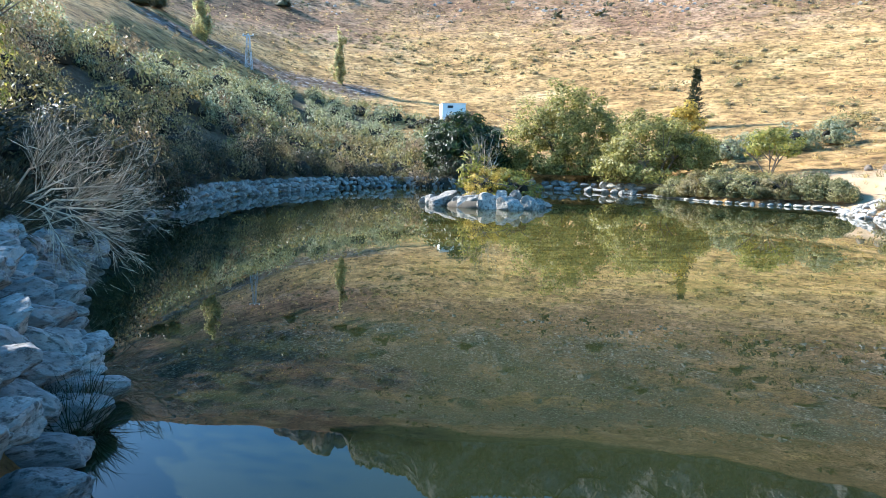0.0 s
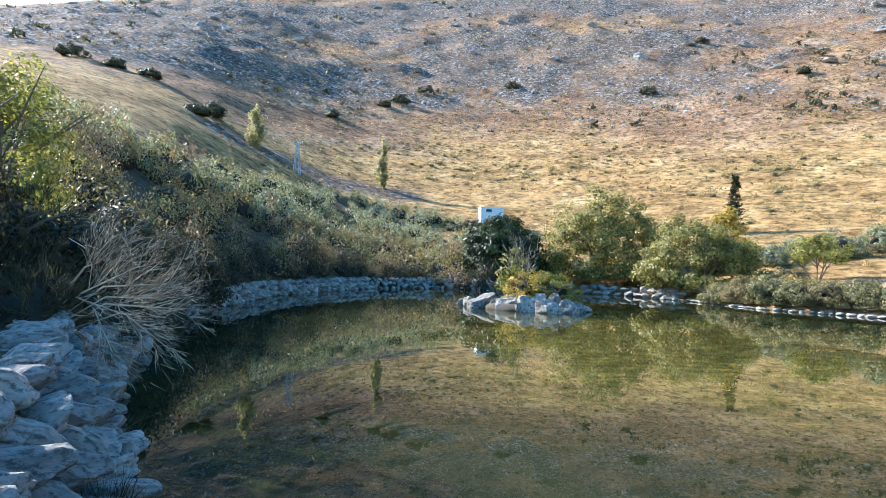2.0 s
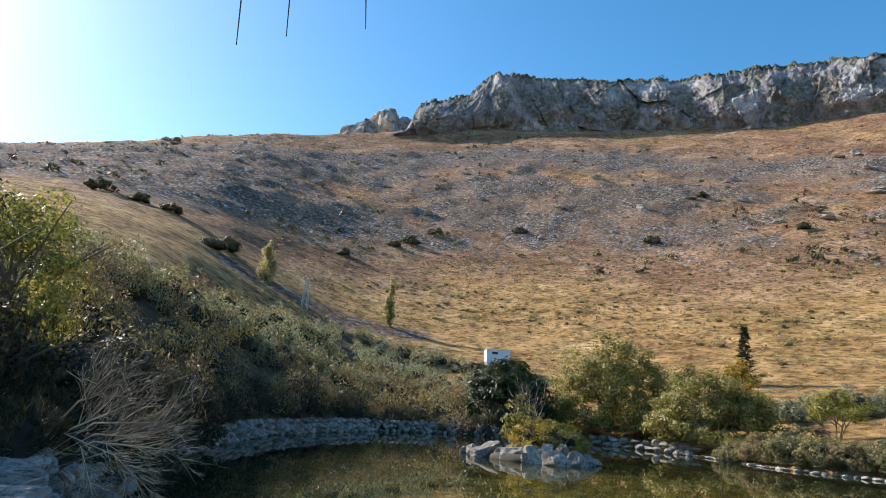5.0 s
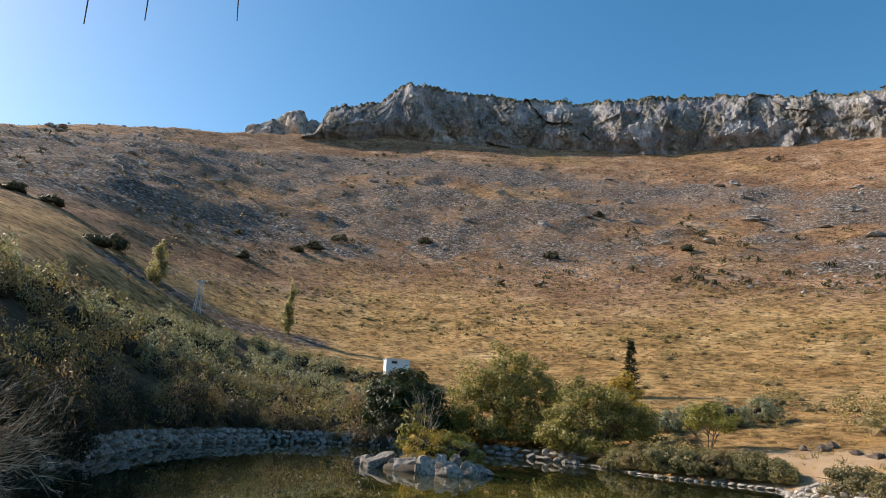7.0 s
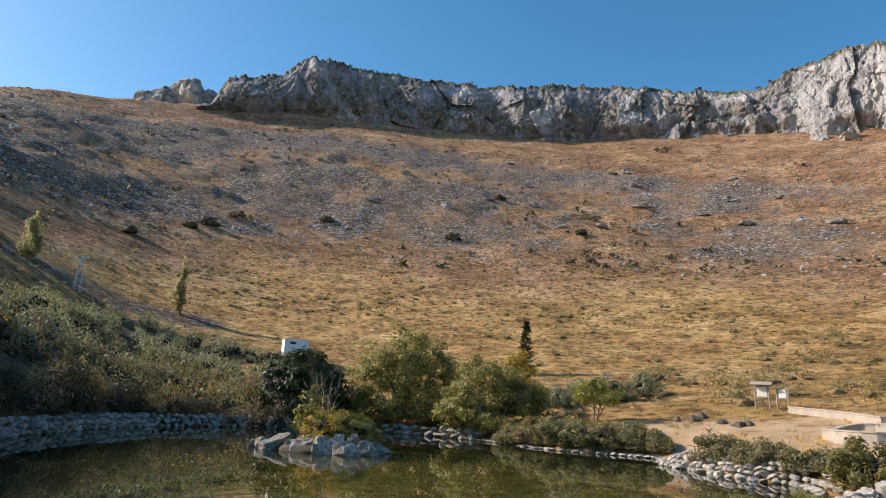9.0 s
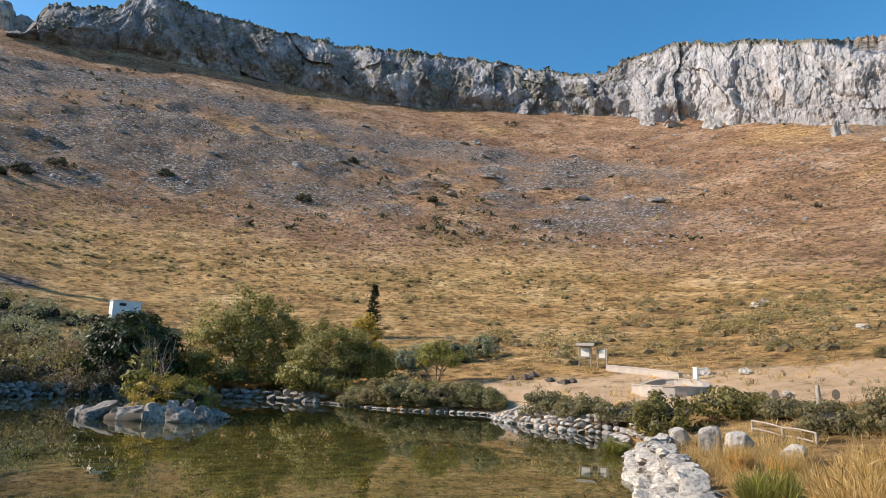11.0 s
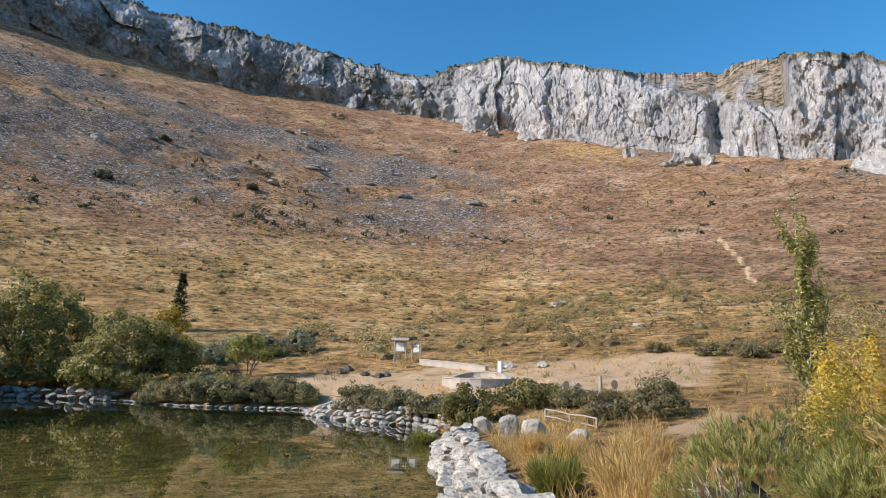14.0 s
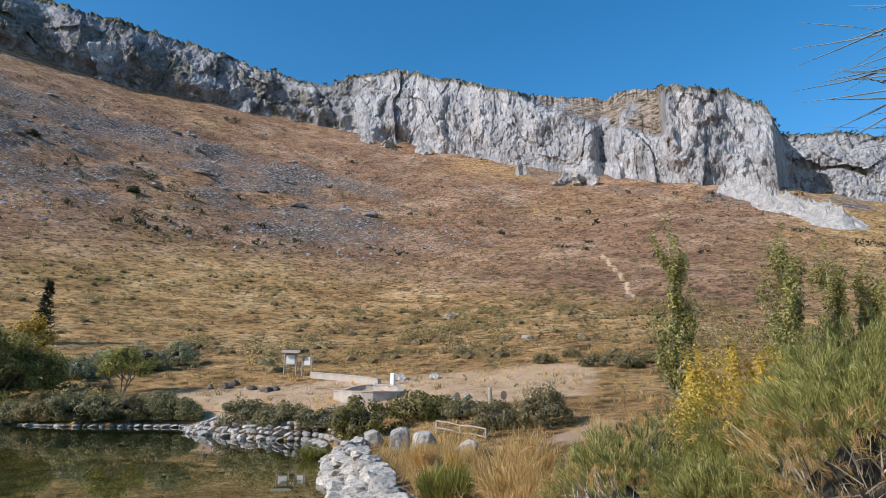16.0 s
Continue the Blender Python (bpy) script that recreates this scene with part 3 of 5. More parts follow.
    # patchy shade of the cliff's left part, stored as a colour mask
    grey = 0.25 + 0.6 * smooth((45 - A) / 3) * smooth((fbm(s / 20, t / 20, 4, 97) - 0.3) / 0.2)
    col = np.stack([np.clip(scrub, 0, 1), np.clip(tan, 0, 1), grey, zero + 1], -1).reshape(-1, 4)
    layer = ob.data.attributes.new("cover", "FLOAT_COLOR", "POINT")
    layer.data.foreach_set("color", col.ravel())
    return tagged(ob, "pale grey limestone cliff with buttresses, gullies and a scrubby rim", "cliff", kind="structure")


build_cliff()


# ---------------------------------------------------------------- plants, as kits of points
def stems(rng, base, way, length, width, bend=0.25, droop=0.0, face=None):
    """Flat tapering stems, two joints each: points and faces. face: the way that their broad sides look, roughly."""
    n = len(base)
    way = way / np.linalg.norm(way, axis=1, keepdims=True)
    side = np.cross(way, rng.normal(size=(n, 3)) * (1.0 if face is None else 0.45) + (0.0 if face is None else face))
    side /= np.linalg.norm(side, axis=1, keepdims=True) + 1e-9
    kink = rng.normal(size=(n, 3)) * bend
    L, W = length[:, None], width[:, None]
    mid = base + way * L * 0.55 + kink * L * 0.12
    tip = base + way * L + kink * L * 0.4 - np.array([0, 0, 1.0]) * L * droop
    V = np.stack([base - side * W, base + side * W, mid - side * W * 0.75, mid + side * W * 0.75, tip], 1).reshape(-1, 3)
    o = (np.arange(n) * 5)[:, None]
    F = np.concatenate([o + np.array([[0, 1, 3]]), o + np.array([[0, 3, 2]]), o + np.array([[2, 3, 4]])])
    return V, F


def join(parts):
    Vs, Fs, off = [], [], 0
    for V, F in parts:
        Vs.append(V)
        Fs.append(F + off)
        off += len(V)
    return np.concatenate(Vs), np.concatenate(Fs)


def broom_points(seed, height=1.0, radius=0.6, n=300, width=0.012, spread=1.0, droop=0.05):
    """A rounded shrub of many thin upright shoots, forked once."""
    rng = np.random.default_rng(seed)
    ang, q = rng.uniform(0, 2 * np.pi, n), np.sqrt(rng.uniform(0, 1, n))
    lean = q * spread
    way = np.stack([np.cos(ang) * lean, np.sin(ang) * lean, np.ones(n)], 1)
    base = np.stack([np.cos(ang) * q * radius * 0.35, np.sin(ang) * q * radius * 0.35, -0.05 * np.ones(n)], 1)
    lump = 0.75 + 0.5 * vnoise(np.cos(ang) * 2 + 7, np.sin(ang) * 2 + q * 3, seed)
    length = height * lump * rng.uniform(0.6, 0.85, n) * (1.05 - 0.22 * q)
    A = stems(rng, base, way, length, np.full(n, width * 1.3), 0.3, droop)
    w = way / np.linalg.norm(way, axis=1, keepdims=True)
    k = np.repeat(np.arange(n), 4)
    b2 = base[k] + w[k] * (length[k] * rng.uniform(0.3, 1.0, len(k)) ** 0.7)[:, None]
    w2 = w[k] * 0.7 + rng.normal(size=(len(k), 3)) * 0.4 + np.array([0, 0, 0.25])
    B = stems(rng, b2, w2, height * rng.uniform(0.14, 0.34, len(k)), np.full(len(k), width), 0.3, droop)
    return join([A, B])


def dome_broom(seed, n=130, shoot=0.42, width=0.03, low=-0.05, size=(1, 1, 1), shell=0.25, hearted=True):
    """A rounded, fuzzy shrub of the given half-widths and height: shoots that start over a lumpy dome."""
    rng = np.random.default_rng(seed)
    d = rng.normal(size=(n * 3, 3))
    d /= np.linalg.norm(d, axis=1, keepdims=True)
    d = d[d[:, 2] > low][:n]
    m = len(d)
    lump = 0.66 + 0.42 * vnoise(d[:, 0] * 2.4 + 5, d[:, 1] * 2.4 + d[:, 2] * 1.9, seed) + 0.14 * vnoise(d[:, 0] * 7, d[:, 1] * 7, seed + 1)
    base = d * (rng.uniform(shell, 1.0, m) ** 0.5 * lump)[:, None] * np.array(size)
    way = d * 0.55 + np.array([0, 0, 0.6]) + rng.normal(size=(m, 3)) * 0.3
    shoots = stems(rng, base, way, shoot * rng.uniform(0.5, 1.2, m), np.full(m, width), 0.35, 0.04, d)
    return join([shoots, core_points(seed, size)]) if hearted else shoots


CORE = 20  # faces of a bush's inner lump, mostly coloured as shade, last in its list


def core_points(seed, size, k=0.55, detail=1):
    """A faceted lump added inside a bush to shut out the light and show as shade in its gaps."""
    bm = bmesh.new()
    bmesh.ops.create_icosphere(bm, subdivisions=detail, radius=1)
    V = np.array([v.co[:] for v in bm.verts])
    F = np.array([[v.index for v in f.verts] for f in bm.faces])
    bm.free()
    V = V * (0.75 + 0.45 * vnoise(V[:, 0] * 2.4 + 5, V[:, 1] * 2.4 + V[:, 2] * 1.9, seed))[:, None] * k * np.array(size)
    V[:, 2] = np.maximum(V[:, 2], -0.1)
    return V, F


def leaf_points(rng, centres, radii, per, size, flat=0.75, slim=0.42, rise=0.0):
    """Small diamond leaves gathered in clumps."""
    n = len(centres) * per
    k = np.repeat(np.arange(len(centres)), per)
    d = rng.normal(size=(n, 3))
    d /= np.linalg.norm(d, axis=1, keepdims=True)
    p = centres[k] + d * (radii[k] * rng.uniform(0.25, 1, n) ** 0.5)[:, None] * np.array([1, 1, flat])
    mid = centres.mean(axis=0)
    out = p - mid
    out /= np.linalg.norm(out, axis=1, keepdims=True) + 1e-9
    face = d * 0.6 + out * 0.7 + rng.normal(size=(n, 3)) * 0.38 + np.array([0, 0, 0.15])
    face /= np.linalg.norm(face, axis=1, keepdims=True) + 1e-9
    a = rng.normal(size=(n, 3)) + np.array([0, 0, rise])
    a -= face * np.sum(a * face, axis=1, keepdims=True)
    a /= np.linalg.norm(a, axis=1, keepdims=True) + 1e-9
    b = np.cross(face, a)
    s = (size * rng.uniform(0.6, 1.3, n))[:, None]
    V = np.stack([p - a * s, p + b * s * slim, p + a * s, p - b * s * slim], 1).reshape(-1, 3)
    F = (np.arange(n) * 4)[:, None] + np.array([[0, 1, 2, 3]])
    return V, F


def dome_centres(rng, n, rx, ry, rz, z0, low=-0.3):
    """Clump centres over a lumpy dome, and some inside it."""
    d = rng.normal(size=(n * 3, 3))
    d /= np.linalg.norm(d, axis=1, keepdims=True)
    d = d[d[:, 2] > low][:n]
    k = 0.55 + 0.45 * rng.uniform(0, 1, len(d)) ** 0.6
    lump = 0.8 + 0.4 * vnoise(d[:, 0] * 2.2 + 5, d[:, 1] * 2.2 + d[:, 2] * 1.7, int(rng.integers(99)))
    return d * np.array([rx, ry, rz]) * (k * lump)[:, None] + np.array([0, 0, z0])


def limbs_mesh(bm, rng, trunks, height, spread, r):
    """Several tapering trunks from one foot, each forking twice."""
    for _ in range(trunks):
        a, s = rng.uniform(0, 6.28), spread * rng.uniform(0.3, 1)
        p0 = Vector((0.1 * math.cos(a), 0.1 * math.sin(a), -0.15))
        p1 = p0 + Vector((math.cos(a) * s * 0.35, math.sin(a) * s * 0.35, height * 0.4))
        p2 = p1 + Vector((math.cos(a) * s * 0.5 + rng.normal() * 0.1, math.sin(a) * s * 0.5, height * 0.35))
        tube(bm, [p0, p1, p2], [r, r * 0.7, r * 0.25], 6)
        for _ in range(3):
            e = p1 + Vector((rng.normal() * spread * 0.45, rng.normal() * spread * 0.45, height * rng.uniform(0.2, 0.5)))
            tube(bm, [p1, (p1 + e) / 2 + Vector((0, 0, 0.1)), e], [r * 0.5, r * 0.35, r * 0.12], 5)


def leafy(name, seed, at, size, mat, label, category, clumps=60, per=130, leaf=0.16, clump=0.75, trunks=4, low=-0.35, group="", bark=None, trunk_r=0.09, sink=0.0, foot=0.3, dense=True):
    """A bush or tree: trunk with limbs, and a crown of leaves. size: half-widths x, y and height of the crown's dome."""
    rng = np.random.default_rng(seed)
    x, y = at
    root = new(name)
    root.location = (x, y, gz(x, y) - sink)
    rx, ry, hz = size
    bm = bmesh.new()
    limbs_mesh(bm, rng, trunks, hz * 0.9, (rx + ry) / 2, trunk_r)
    part("trunk", bm, bark or M_BARK, root)
    c = dome_centres(rng, clumps, rx * 0.85, ry * 0.85, hz * (1 - foot) * 0.92, hz * foot, low - 0.4)
    V, F = leaf_points(rng, c, np.full(len(c), clump) * rng.uniform(0.7, 1.25, len(c)), per, leaf)
    V[:, 2] = np.maximum(V[:, 2], 0.02)
    link_mesh("crown", V, F, mat, root)
    # small crowns get an added near-black lump, coloured as their inner shade
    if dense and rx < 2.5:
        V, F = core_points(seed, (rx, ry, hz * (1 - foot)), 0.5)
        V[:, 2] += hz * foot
        link_mesh("inner_shade", V, F, M_INNER_SHADE, root)
    return tagged(root, label, category, group)


def columnar(name, seed, at, height, width, mat, label, category="poplar tree", n=46, per=70, leaf=0.13, group="", sink=0.0, bark=None):
    """A slim upright tree: straight trunk, steep limbs, narrow crown."""
    rng = np.random.default_rng(seed)
    x, y = at
    root = new(name)
    root.location = (x, y, gz(x, y) - sink)
    bm = bmesh.new()
    tube(bm, [(0, 0, -0.2), (0.03, 0, height * 0.4), (0, 0.04, height * 0.75), (0, 0, height * 0.97)], [0.012 * height, 0.009 * height, 0.005 * height, 0.01], 7)
    twigs = [(0, 0, height * u) for u in np.linspace(0.25, 1.0, 10)]
    for k in range(30):
        z0 = height * 0.76 * ((k + rng.uniform(0, 1)) / 30) ** 1.5
        a, s = rng.uniform(0, 6.28), width * rng.uniform(0.4, 0.95) * (1.05 - 0.6 * (z0 / height) ** 2)
        rise = height * rng.uniform(0.16, 0.28) * (1.1 - 0.5 * z0 / height)
        line = [(0, 0, z0), (math.cos(a) * s * 0.65, math.sin(a) * s * 0.65, z0 + rise * 0.4), (math.cos(a) * s, math.sin(a) * s, z0 + rise)]
        tube(bm, line, [0.004 * height, 0.003 * height, 0.006], 5)
        for u in rng.uniform(0.1, 1.05, max(4, n // 15)):
            f = min(u * 2, 1.0)
            g = max(u * 2 - 1, 0.0)
            twigs.append(tuple(line[0][i] + (line[1][i] - line[0][i]) * f + (line[2][i] - line[1][i]) * g for i in range(3)))
    part("trunk", bm, bark or M_POPBARK, root)
    c = np.array(twigs) + rng.normal(size=(len(twigs), 3)) * width * 0.06
    V, F = leaf_points(rng, c, width * 0.2 * rng.uniform(0.6, 1.4, len(c)), max(20, per * n // len(c)), leaf, 2.4)
    link_mesh("crown", V, F, mat, root)
    return tagged(root, label, category, group)


def shrub(name, V, F, mat, x, y, scale, turn, label, category, group, sink=0.0, cored=False):
    ob = link_mesh(name, V, F, mat, core=heart(F) if cored else None)
    ob.matrix_world = pose(x, y, gz(x, y) - sink, 0, 0, turn) @ Matrix.Diagonal((*scale, 1))
    return tagged(ob, label, category, group)


# ---------------------------------------------------------------- stones
def rock_points(seed, detail=2, square=4.0, rough=0.16, cuts=14):
    """A chipped, faceted block about one metre across."""
    bm = bmesh.new()
    bmesh.ops.create_icosphere(bm, subdivisions=detail, radius=1)
    off = Vector((seed * 3.7, seed * 1.3, seed * 2.1))
    q = random.Random(seed)
    planes = [(Vector((q.gauss(0, 1), q.gauss(0, 1), q.gauss(0, 1))).normalized(), q.uniform(0.34, 0.5)) for _ in range(cuts)]
    for v in bm.verts:
        c = v.co.copy()
        p = (abs(c.x) ** square + abs(c.y) ** square + abs(c.z) ** square) ** (1 / square)
        c = c / p * 0.52
        for n, d in planes:
            over = c.dot(n) - d
            if over > 0:
                c -= n * over * 0.92
        c *= 1 + noise.noise(c * 2.6 + off) * rough + noise.noise(c * 7 + off) * rough * 0.45
        v.co = c
    return bm


def rock_meshes(name, mat, count, detail, square=4.0, rough=0.2, cuts=14):
    out = []
    for k in range(count):
        bm = rock_points(k + detail * 17, detail, square, rough, cuts)
        me = bpy.data.meshes.new(name)
        bmesh.ops.recalc_face_normals(bm, faces=bm.faces)
        bm.to_mesh(me)
        bm.free()
        if detail > 2:
            me.polygons.foreach_set("use_smooth", [False] * len(me.polygons))
        me.materials.append(mat)
        out.append(me)
    return out


ROCK_NEAR = rock_meshes("rock", M_STONE, 9, 4, 4.0, 0.24, 20)
ROCK_MID = rock_meshes("rock", M_ISLET, 8, 4, 4.5, 0.16, 12)
ROCK_BLOCK = rock_meshes("rock", M_WHITE, 5, 4, 9.0, 0.1, 4)
ROCK_FAR = rock_meshes("rock", M_STONE, 8, 2, 6.0, 0.42, 12)
ROCK_PALE = rock_meshes("rock", M_WHITE, 9, 4, 4.6, 0.26, 16)
ROCK_DARK = rock_meshes("rock", M_DARKSTONE, 4, 3, 3.6, 0.28)
ROCK_PALE_FAR = rock_meshes("rock", M_WHITE, 6, 2, 4.0, 0.25)


def resample(line, step):
    """Points every step metres along a line, with the way's direction in degrees."""
    out, carry = [], 0.0
    for (ax, ay), (bx, by) in zip(line, line[1:]):
        L = math.hypot(bx - ax, by - ay)
        d = carry
        while d < L:
            out.append((ax + (bx - ax) * d / L, ay + (by - ay) * d / L, math.degrees(math.atan2(by - ay, bx - ax))))
            d += step
        carry = d - L
    return out


def piece(name, mesh, root, m):
    """A piece on shared mesh data under root, at the place m in the world."""
    ob = new(name, mesh)
    ob.parent = root
    ob.matrix_parent_inverse = Matrix.Translation(-root.location)
    ob.matrix_basis = m
    return ob


def rock_wall(name, line, courses, meshes, stone_w, stone_h, label, batter=0.18, seed=1, depth=0.6, side=1, tilt=8):
    """Coursed dry stone along a line: an Empty that carries each stone. side: +1 when the land lies to the right of the way."""
    rng = random.Random(seed)
    root = new(name)
    root.location = (line[0][0], line[0][1], 0)
    for k in range(courses):
        for x, y, a in resample([line[0]] + line[1:], stone_w):
            w = stone_w * rng.uniform(0.6, 1.15)
            off = side * (0.12 + k * batter + rng.uniform(-0.12, 0.12))
            s = (k % 2) * stone_w * 0.5
            px = x + math.cos(radians(a)) * s + math.sin(radians(a)) * off
            py = y + math.sin(radians(a)) * s - math.cos(radians(a)) * off
            m = pose(px, py, stone_h * (k + 0.32 + rng.uniform(-0.15, 0.15)), rng.uniform(-tilt, tilt), rng.uniform(-tilt, tilt), a + rng.uniform(-9, 9))
            piece("stone", rng.choice(meshes), root, m @ Matrix.Diagonal((w, depth * rng.uniform(0.85, 1.2), stone_h * rng.uniform(0.85, 1.45), 1)))
    return tagged(root, label, "stone wall", kind="structure")


def scatter(name, kinds, places, sizes, turns, mat, label, category, rng, squash=(0.8, 1.2), cored=False, inner=None):
    """Many small plants or stones of a few kinds, joined into one object."""
    Vs, Fs, Cs, off = [], [], [], 0
    pick = rng.integers(len(kinds), size=len(places))
    for k, (V, F) in enumerate(kinds):
        sel = np.nonzero(pick == k)[0]
        if not len(sel):
            continue
        c, q = np.cos(turns[sel])[:, None], np.sin(turns[sel])[:, None]
        sz = sizes[sel][:, None]
        hs = sz * rng.uniform(*squash, size=sz.shape)
        X = (V[None, :, 0] * c - V[None, :, 1] * q) * sz + places[sel, 0][:, None]
        Y = (V[None, :, 0] * q + V[None, :, 1] * c) * sz + places[sel, 1][:, None]
        Z = V[None, :, 2] * hs + places[sel, 2][:, None]
        Vs.append(np.stack([X, Y, Z], -1).reshape(-1, 3))
        Fs.append((F[None] + (np.arange(len(sel)) * len(V))[:, None, None] + off).reshape(-1, F.shape[1]))
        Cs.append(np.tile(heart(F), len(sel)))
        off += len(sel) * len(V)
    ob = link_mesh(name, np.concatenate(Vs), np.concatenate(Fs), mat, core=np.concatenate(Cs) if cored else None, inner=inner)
    return tagged(ob, label, category, kind="stuff")


def spread(rng, n, az, r, keep, power=1.0):
    """n places in a sector, kept where keep(x, y, az, r) is above a random number, on the ground."""
    out = []
    while sum(len(o) for o in out) < n:
        a = rng.uniform(*az, n * 2)
        q = r[0] + (r[1] - r[0]) * rng.uniform(0, 1, n * 2) ** power
        x, y = q * np.sin(np.radians(a)), q * np.cos(np.radians(a))
        ok = (pond_distance(x, y) > 0.6) & (rng.uniform(0, 1, n * 2) < keep(x, y, a, q))
        out.append(np.stack([x[ok], y[ok]], 1))
    p = np.concatenate(out)[:n]
    return np.column_stack([p, ground_z(p[:, 0], p[:, 1])])


# ---------------------------------------------------------------- stone walls round the water
WALL_LEFT = [(-3.9, 6.9), (-5.0, 8.2), (-7.0, 11.4), (-8.8, 16), (-10.4, 21), (-12.0, 28), (-12.6, 37), (-11.3, 44), (-8.6, 50.5), (-3.6, 53.8), (2, 53.6)]
rock_wall("retaining_wall", WALL_LEFT[2:], 3, ROCK_FAR, 0.52, 0.31, "grey dry-stone retaining wall along the water, bushes above", 0.14, 3, 0.6, -1, 30)
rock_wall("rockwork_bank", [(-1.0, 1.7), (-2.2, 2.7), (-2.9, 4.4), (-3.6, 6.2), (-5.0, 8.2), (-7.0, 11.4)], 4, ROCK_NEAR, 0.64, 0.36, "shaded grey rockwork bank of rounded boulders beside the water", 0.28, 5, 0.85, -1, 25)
rock_wall("far_bank_wall", [(2, 53.6), (8, 55), (12, 52.3), (14.6, 48.6)], 2, ROCK_FAR, 0.9, 0.42, "low grey stone wall on the far bank", 0.2, 7, 0.7, -1)
rock_wall("shore_stones", [(14.6, 48.6), (16.2, 45.2), (17.3, 41.3), (19.2, 39.4), (21.4, 37.8), (22.6, 36.2), (21.2, 33.4), (20.2, 31)], 1, ROCK_PALE_FAR, 0.5, 0.18, "line of pale stones at the water's edge", 0.1, 9, 0.5, -1)
rock_wall("rubble_shore", [(20.4, 32.5), (20.2, 31), (20.6, 26), (21.6, 24), (20, 21)], 4, ROCK_PALE_FAR, 0.46, 0.22, "loose pale rubble along the shore", 0.45, 11, 0.5, -1, 25)
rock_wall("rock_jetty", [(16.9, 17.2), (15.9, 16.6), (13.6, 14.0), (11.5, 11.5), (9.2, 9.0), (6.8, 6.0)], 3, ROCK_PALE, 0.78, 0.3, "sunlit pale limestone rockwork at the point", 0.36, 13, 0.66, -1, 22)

# ---------------------------------------------------------------- the islet
rng0 = random.Random(4)


def boulder(x, y, z, sx, sy, sz, turn, meshes, label, group, name="boulder"):
    ob = new(name, rng0.choice(meshes))
    ob.matrix_basis = pose(x, y, z, rng0.uniform(-8, 8), rng0.uniform(-8, 8), turn) @ Matrix.Diagonal((sx, sy, sz, 1))
    return tagged(ob, label, "rock", group)


bm = bmesh.new()
bmesh.ops.create_icosphere(bm, subdivisions=4, radius=1, matrix=Matrix.Translation((2.8, 34.2, 0)) @ Matrix.Diagonal((2.8, 2.0, 0.7, 1)))
for v in bm.verts:
    v.co += Vector((0, 0, 0.18)) * noise.noise(v.co * 1.3)
tagged(part("islet", bm, M_SOIL, None, smooth=True), "low earth islet ringed with rocks", "islet", kind="structure")
for x, y, sx, sy, sz, a in [(-1.15, 35.9, 0.6, 0.5, 0.4, 0), (0.0, 34.4, 1.7, 1.2, 1.15, 12), (1.35, 33.2, 1.05, 1.2, 1.2, 80), (2.35, 32.6, 1.35, 1.0, 1.2, -6), (3.35, 32.0, 1.4, 1.1, 1.05, 4), (4.4, 32.5, 1.05, 1.0, 1.15, 25),
                            (5.0, 33.2, 0.8, 0.9, 0.7, -30), (5.35, 33.9, 0.9, 0.8, 0.4, 15), (0.6, 35.4, 1.2, 1.0, 0.8, 60), (5.0, 35.0, 1.3, 1.0, 0.7, 20), (1.9, 36.0, 1.3, 1.0, 0.7, 0), (3.4, 36.2, 1.4, 1.0, 0.7, 30),
                            (0.75, 33.6, 0.7, 0.7, 0.9, 30), (1.9, 32.5, 0.6, 0.6, 0.7, 10), (2.9, 32.9, 0.9, 0.8, 1.5, 40), (3.9, 33.0, 0.9, 0.8, 1.5, 70), (1.8, 33.5, 0.9, 0.8, 1.5, 15), (-0.6, 35.0, 0.8, 0.7, 0.7, 50)]:
    boulder(x, y, 0.16, sx * 0.92, sy, sz, a, ROCK_MID, "blocky grey limestone boulder of the islet's edge", "rocks round the islet")


def bare_shrub(name, at, z, shoots, length, width, label, way=(0, 0, 1), fan=0.6, mat=None, seed=3, forks=4):
    """Bare branching shoots from one foot."""
    rng = np.random.default_rng(seed)
    b = np.zeros((shoots, 3)) + rng.normal(size=(shoots, 3)) * 0.05
    w = np.array(way)[None] + rng.normal(size=(shoots, 3)) * fan
    w /= np.linalg.norm(w, axis=1, keepdims=True)
    L = length * rng.uniform(0.6, 1.1, shoots)
    sets = [stems(rng, b, w, L, np.full(shoots, width), 0.35)]
    for gen in range(2):
        k = np.repeat(np.arange(len(b)), forks)
        b2 = b[k] + w[k] * (L[k] * rng.uniform(0.35, 0.95, len(k)))[:, None]
        w2 = w[k] + rng.normal(size=(len(k), 3)) * 0.45
        w2 /= np.linalg.norm(w2, axis=1, keepdims=True)
        L2 = L[k] * rng.uniform(0.3, 0.55, len(k))
        sets.append(stems(rng, b2, w2, L2, np.full(len(k), width * (0.6 - 0.2 * gen)), 0.3))
        b, w, L = b2, w2, L2
    V, F = join(sets)
    ob = link_mesh(name, V, F, mat or M_DEAD)
    ob.matrix_basis = Matrix.Translation((at[0], at[1], z))
    return tagged(ob, label, "shrub")


bare_shrub("bare_shrub", (2.2, 35.0), 0.6, 11, 3.0, 0.022, "bare grey branching shrub on the islet", (0, 0, 1), 0.3, seed=5)
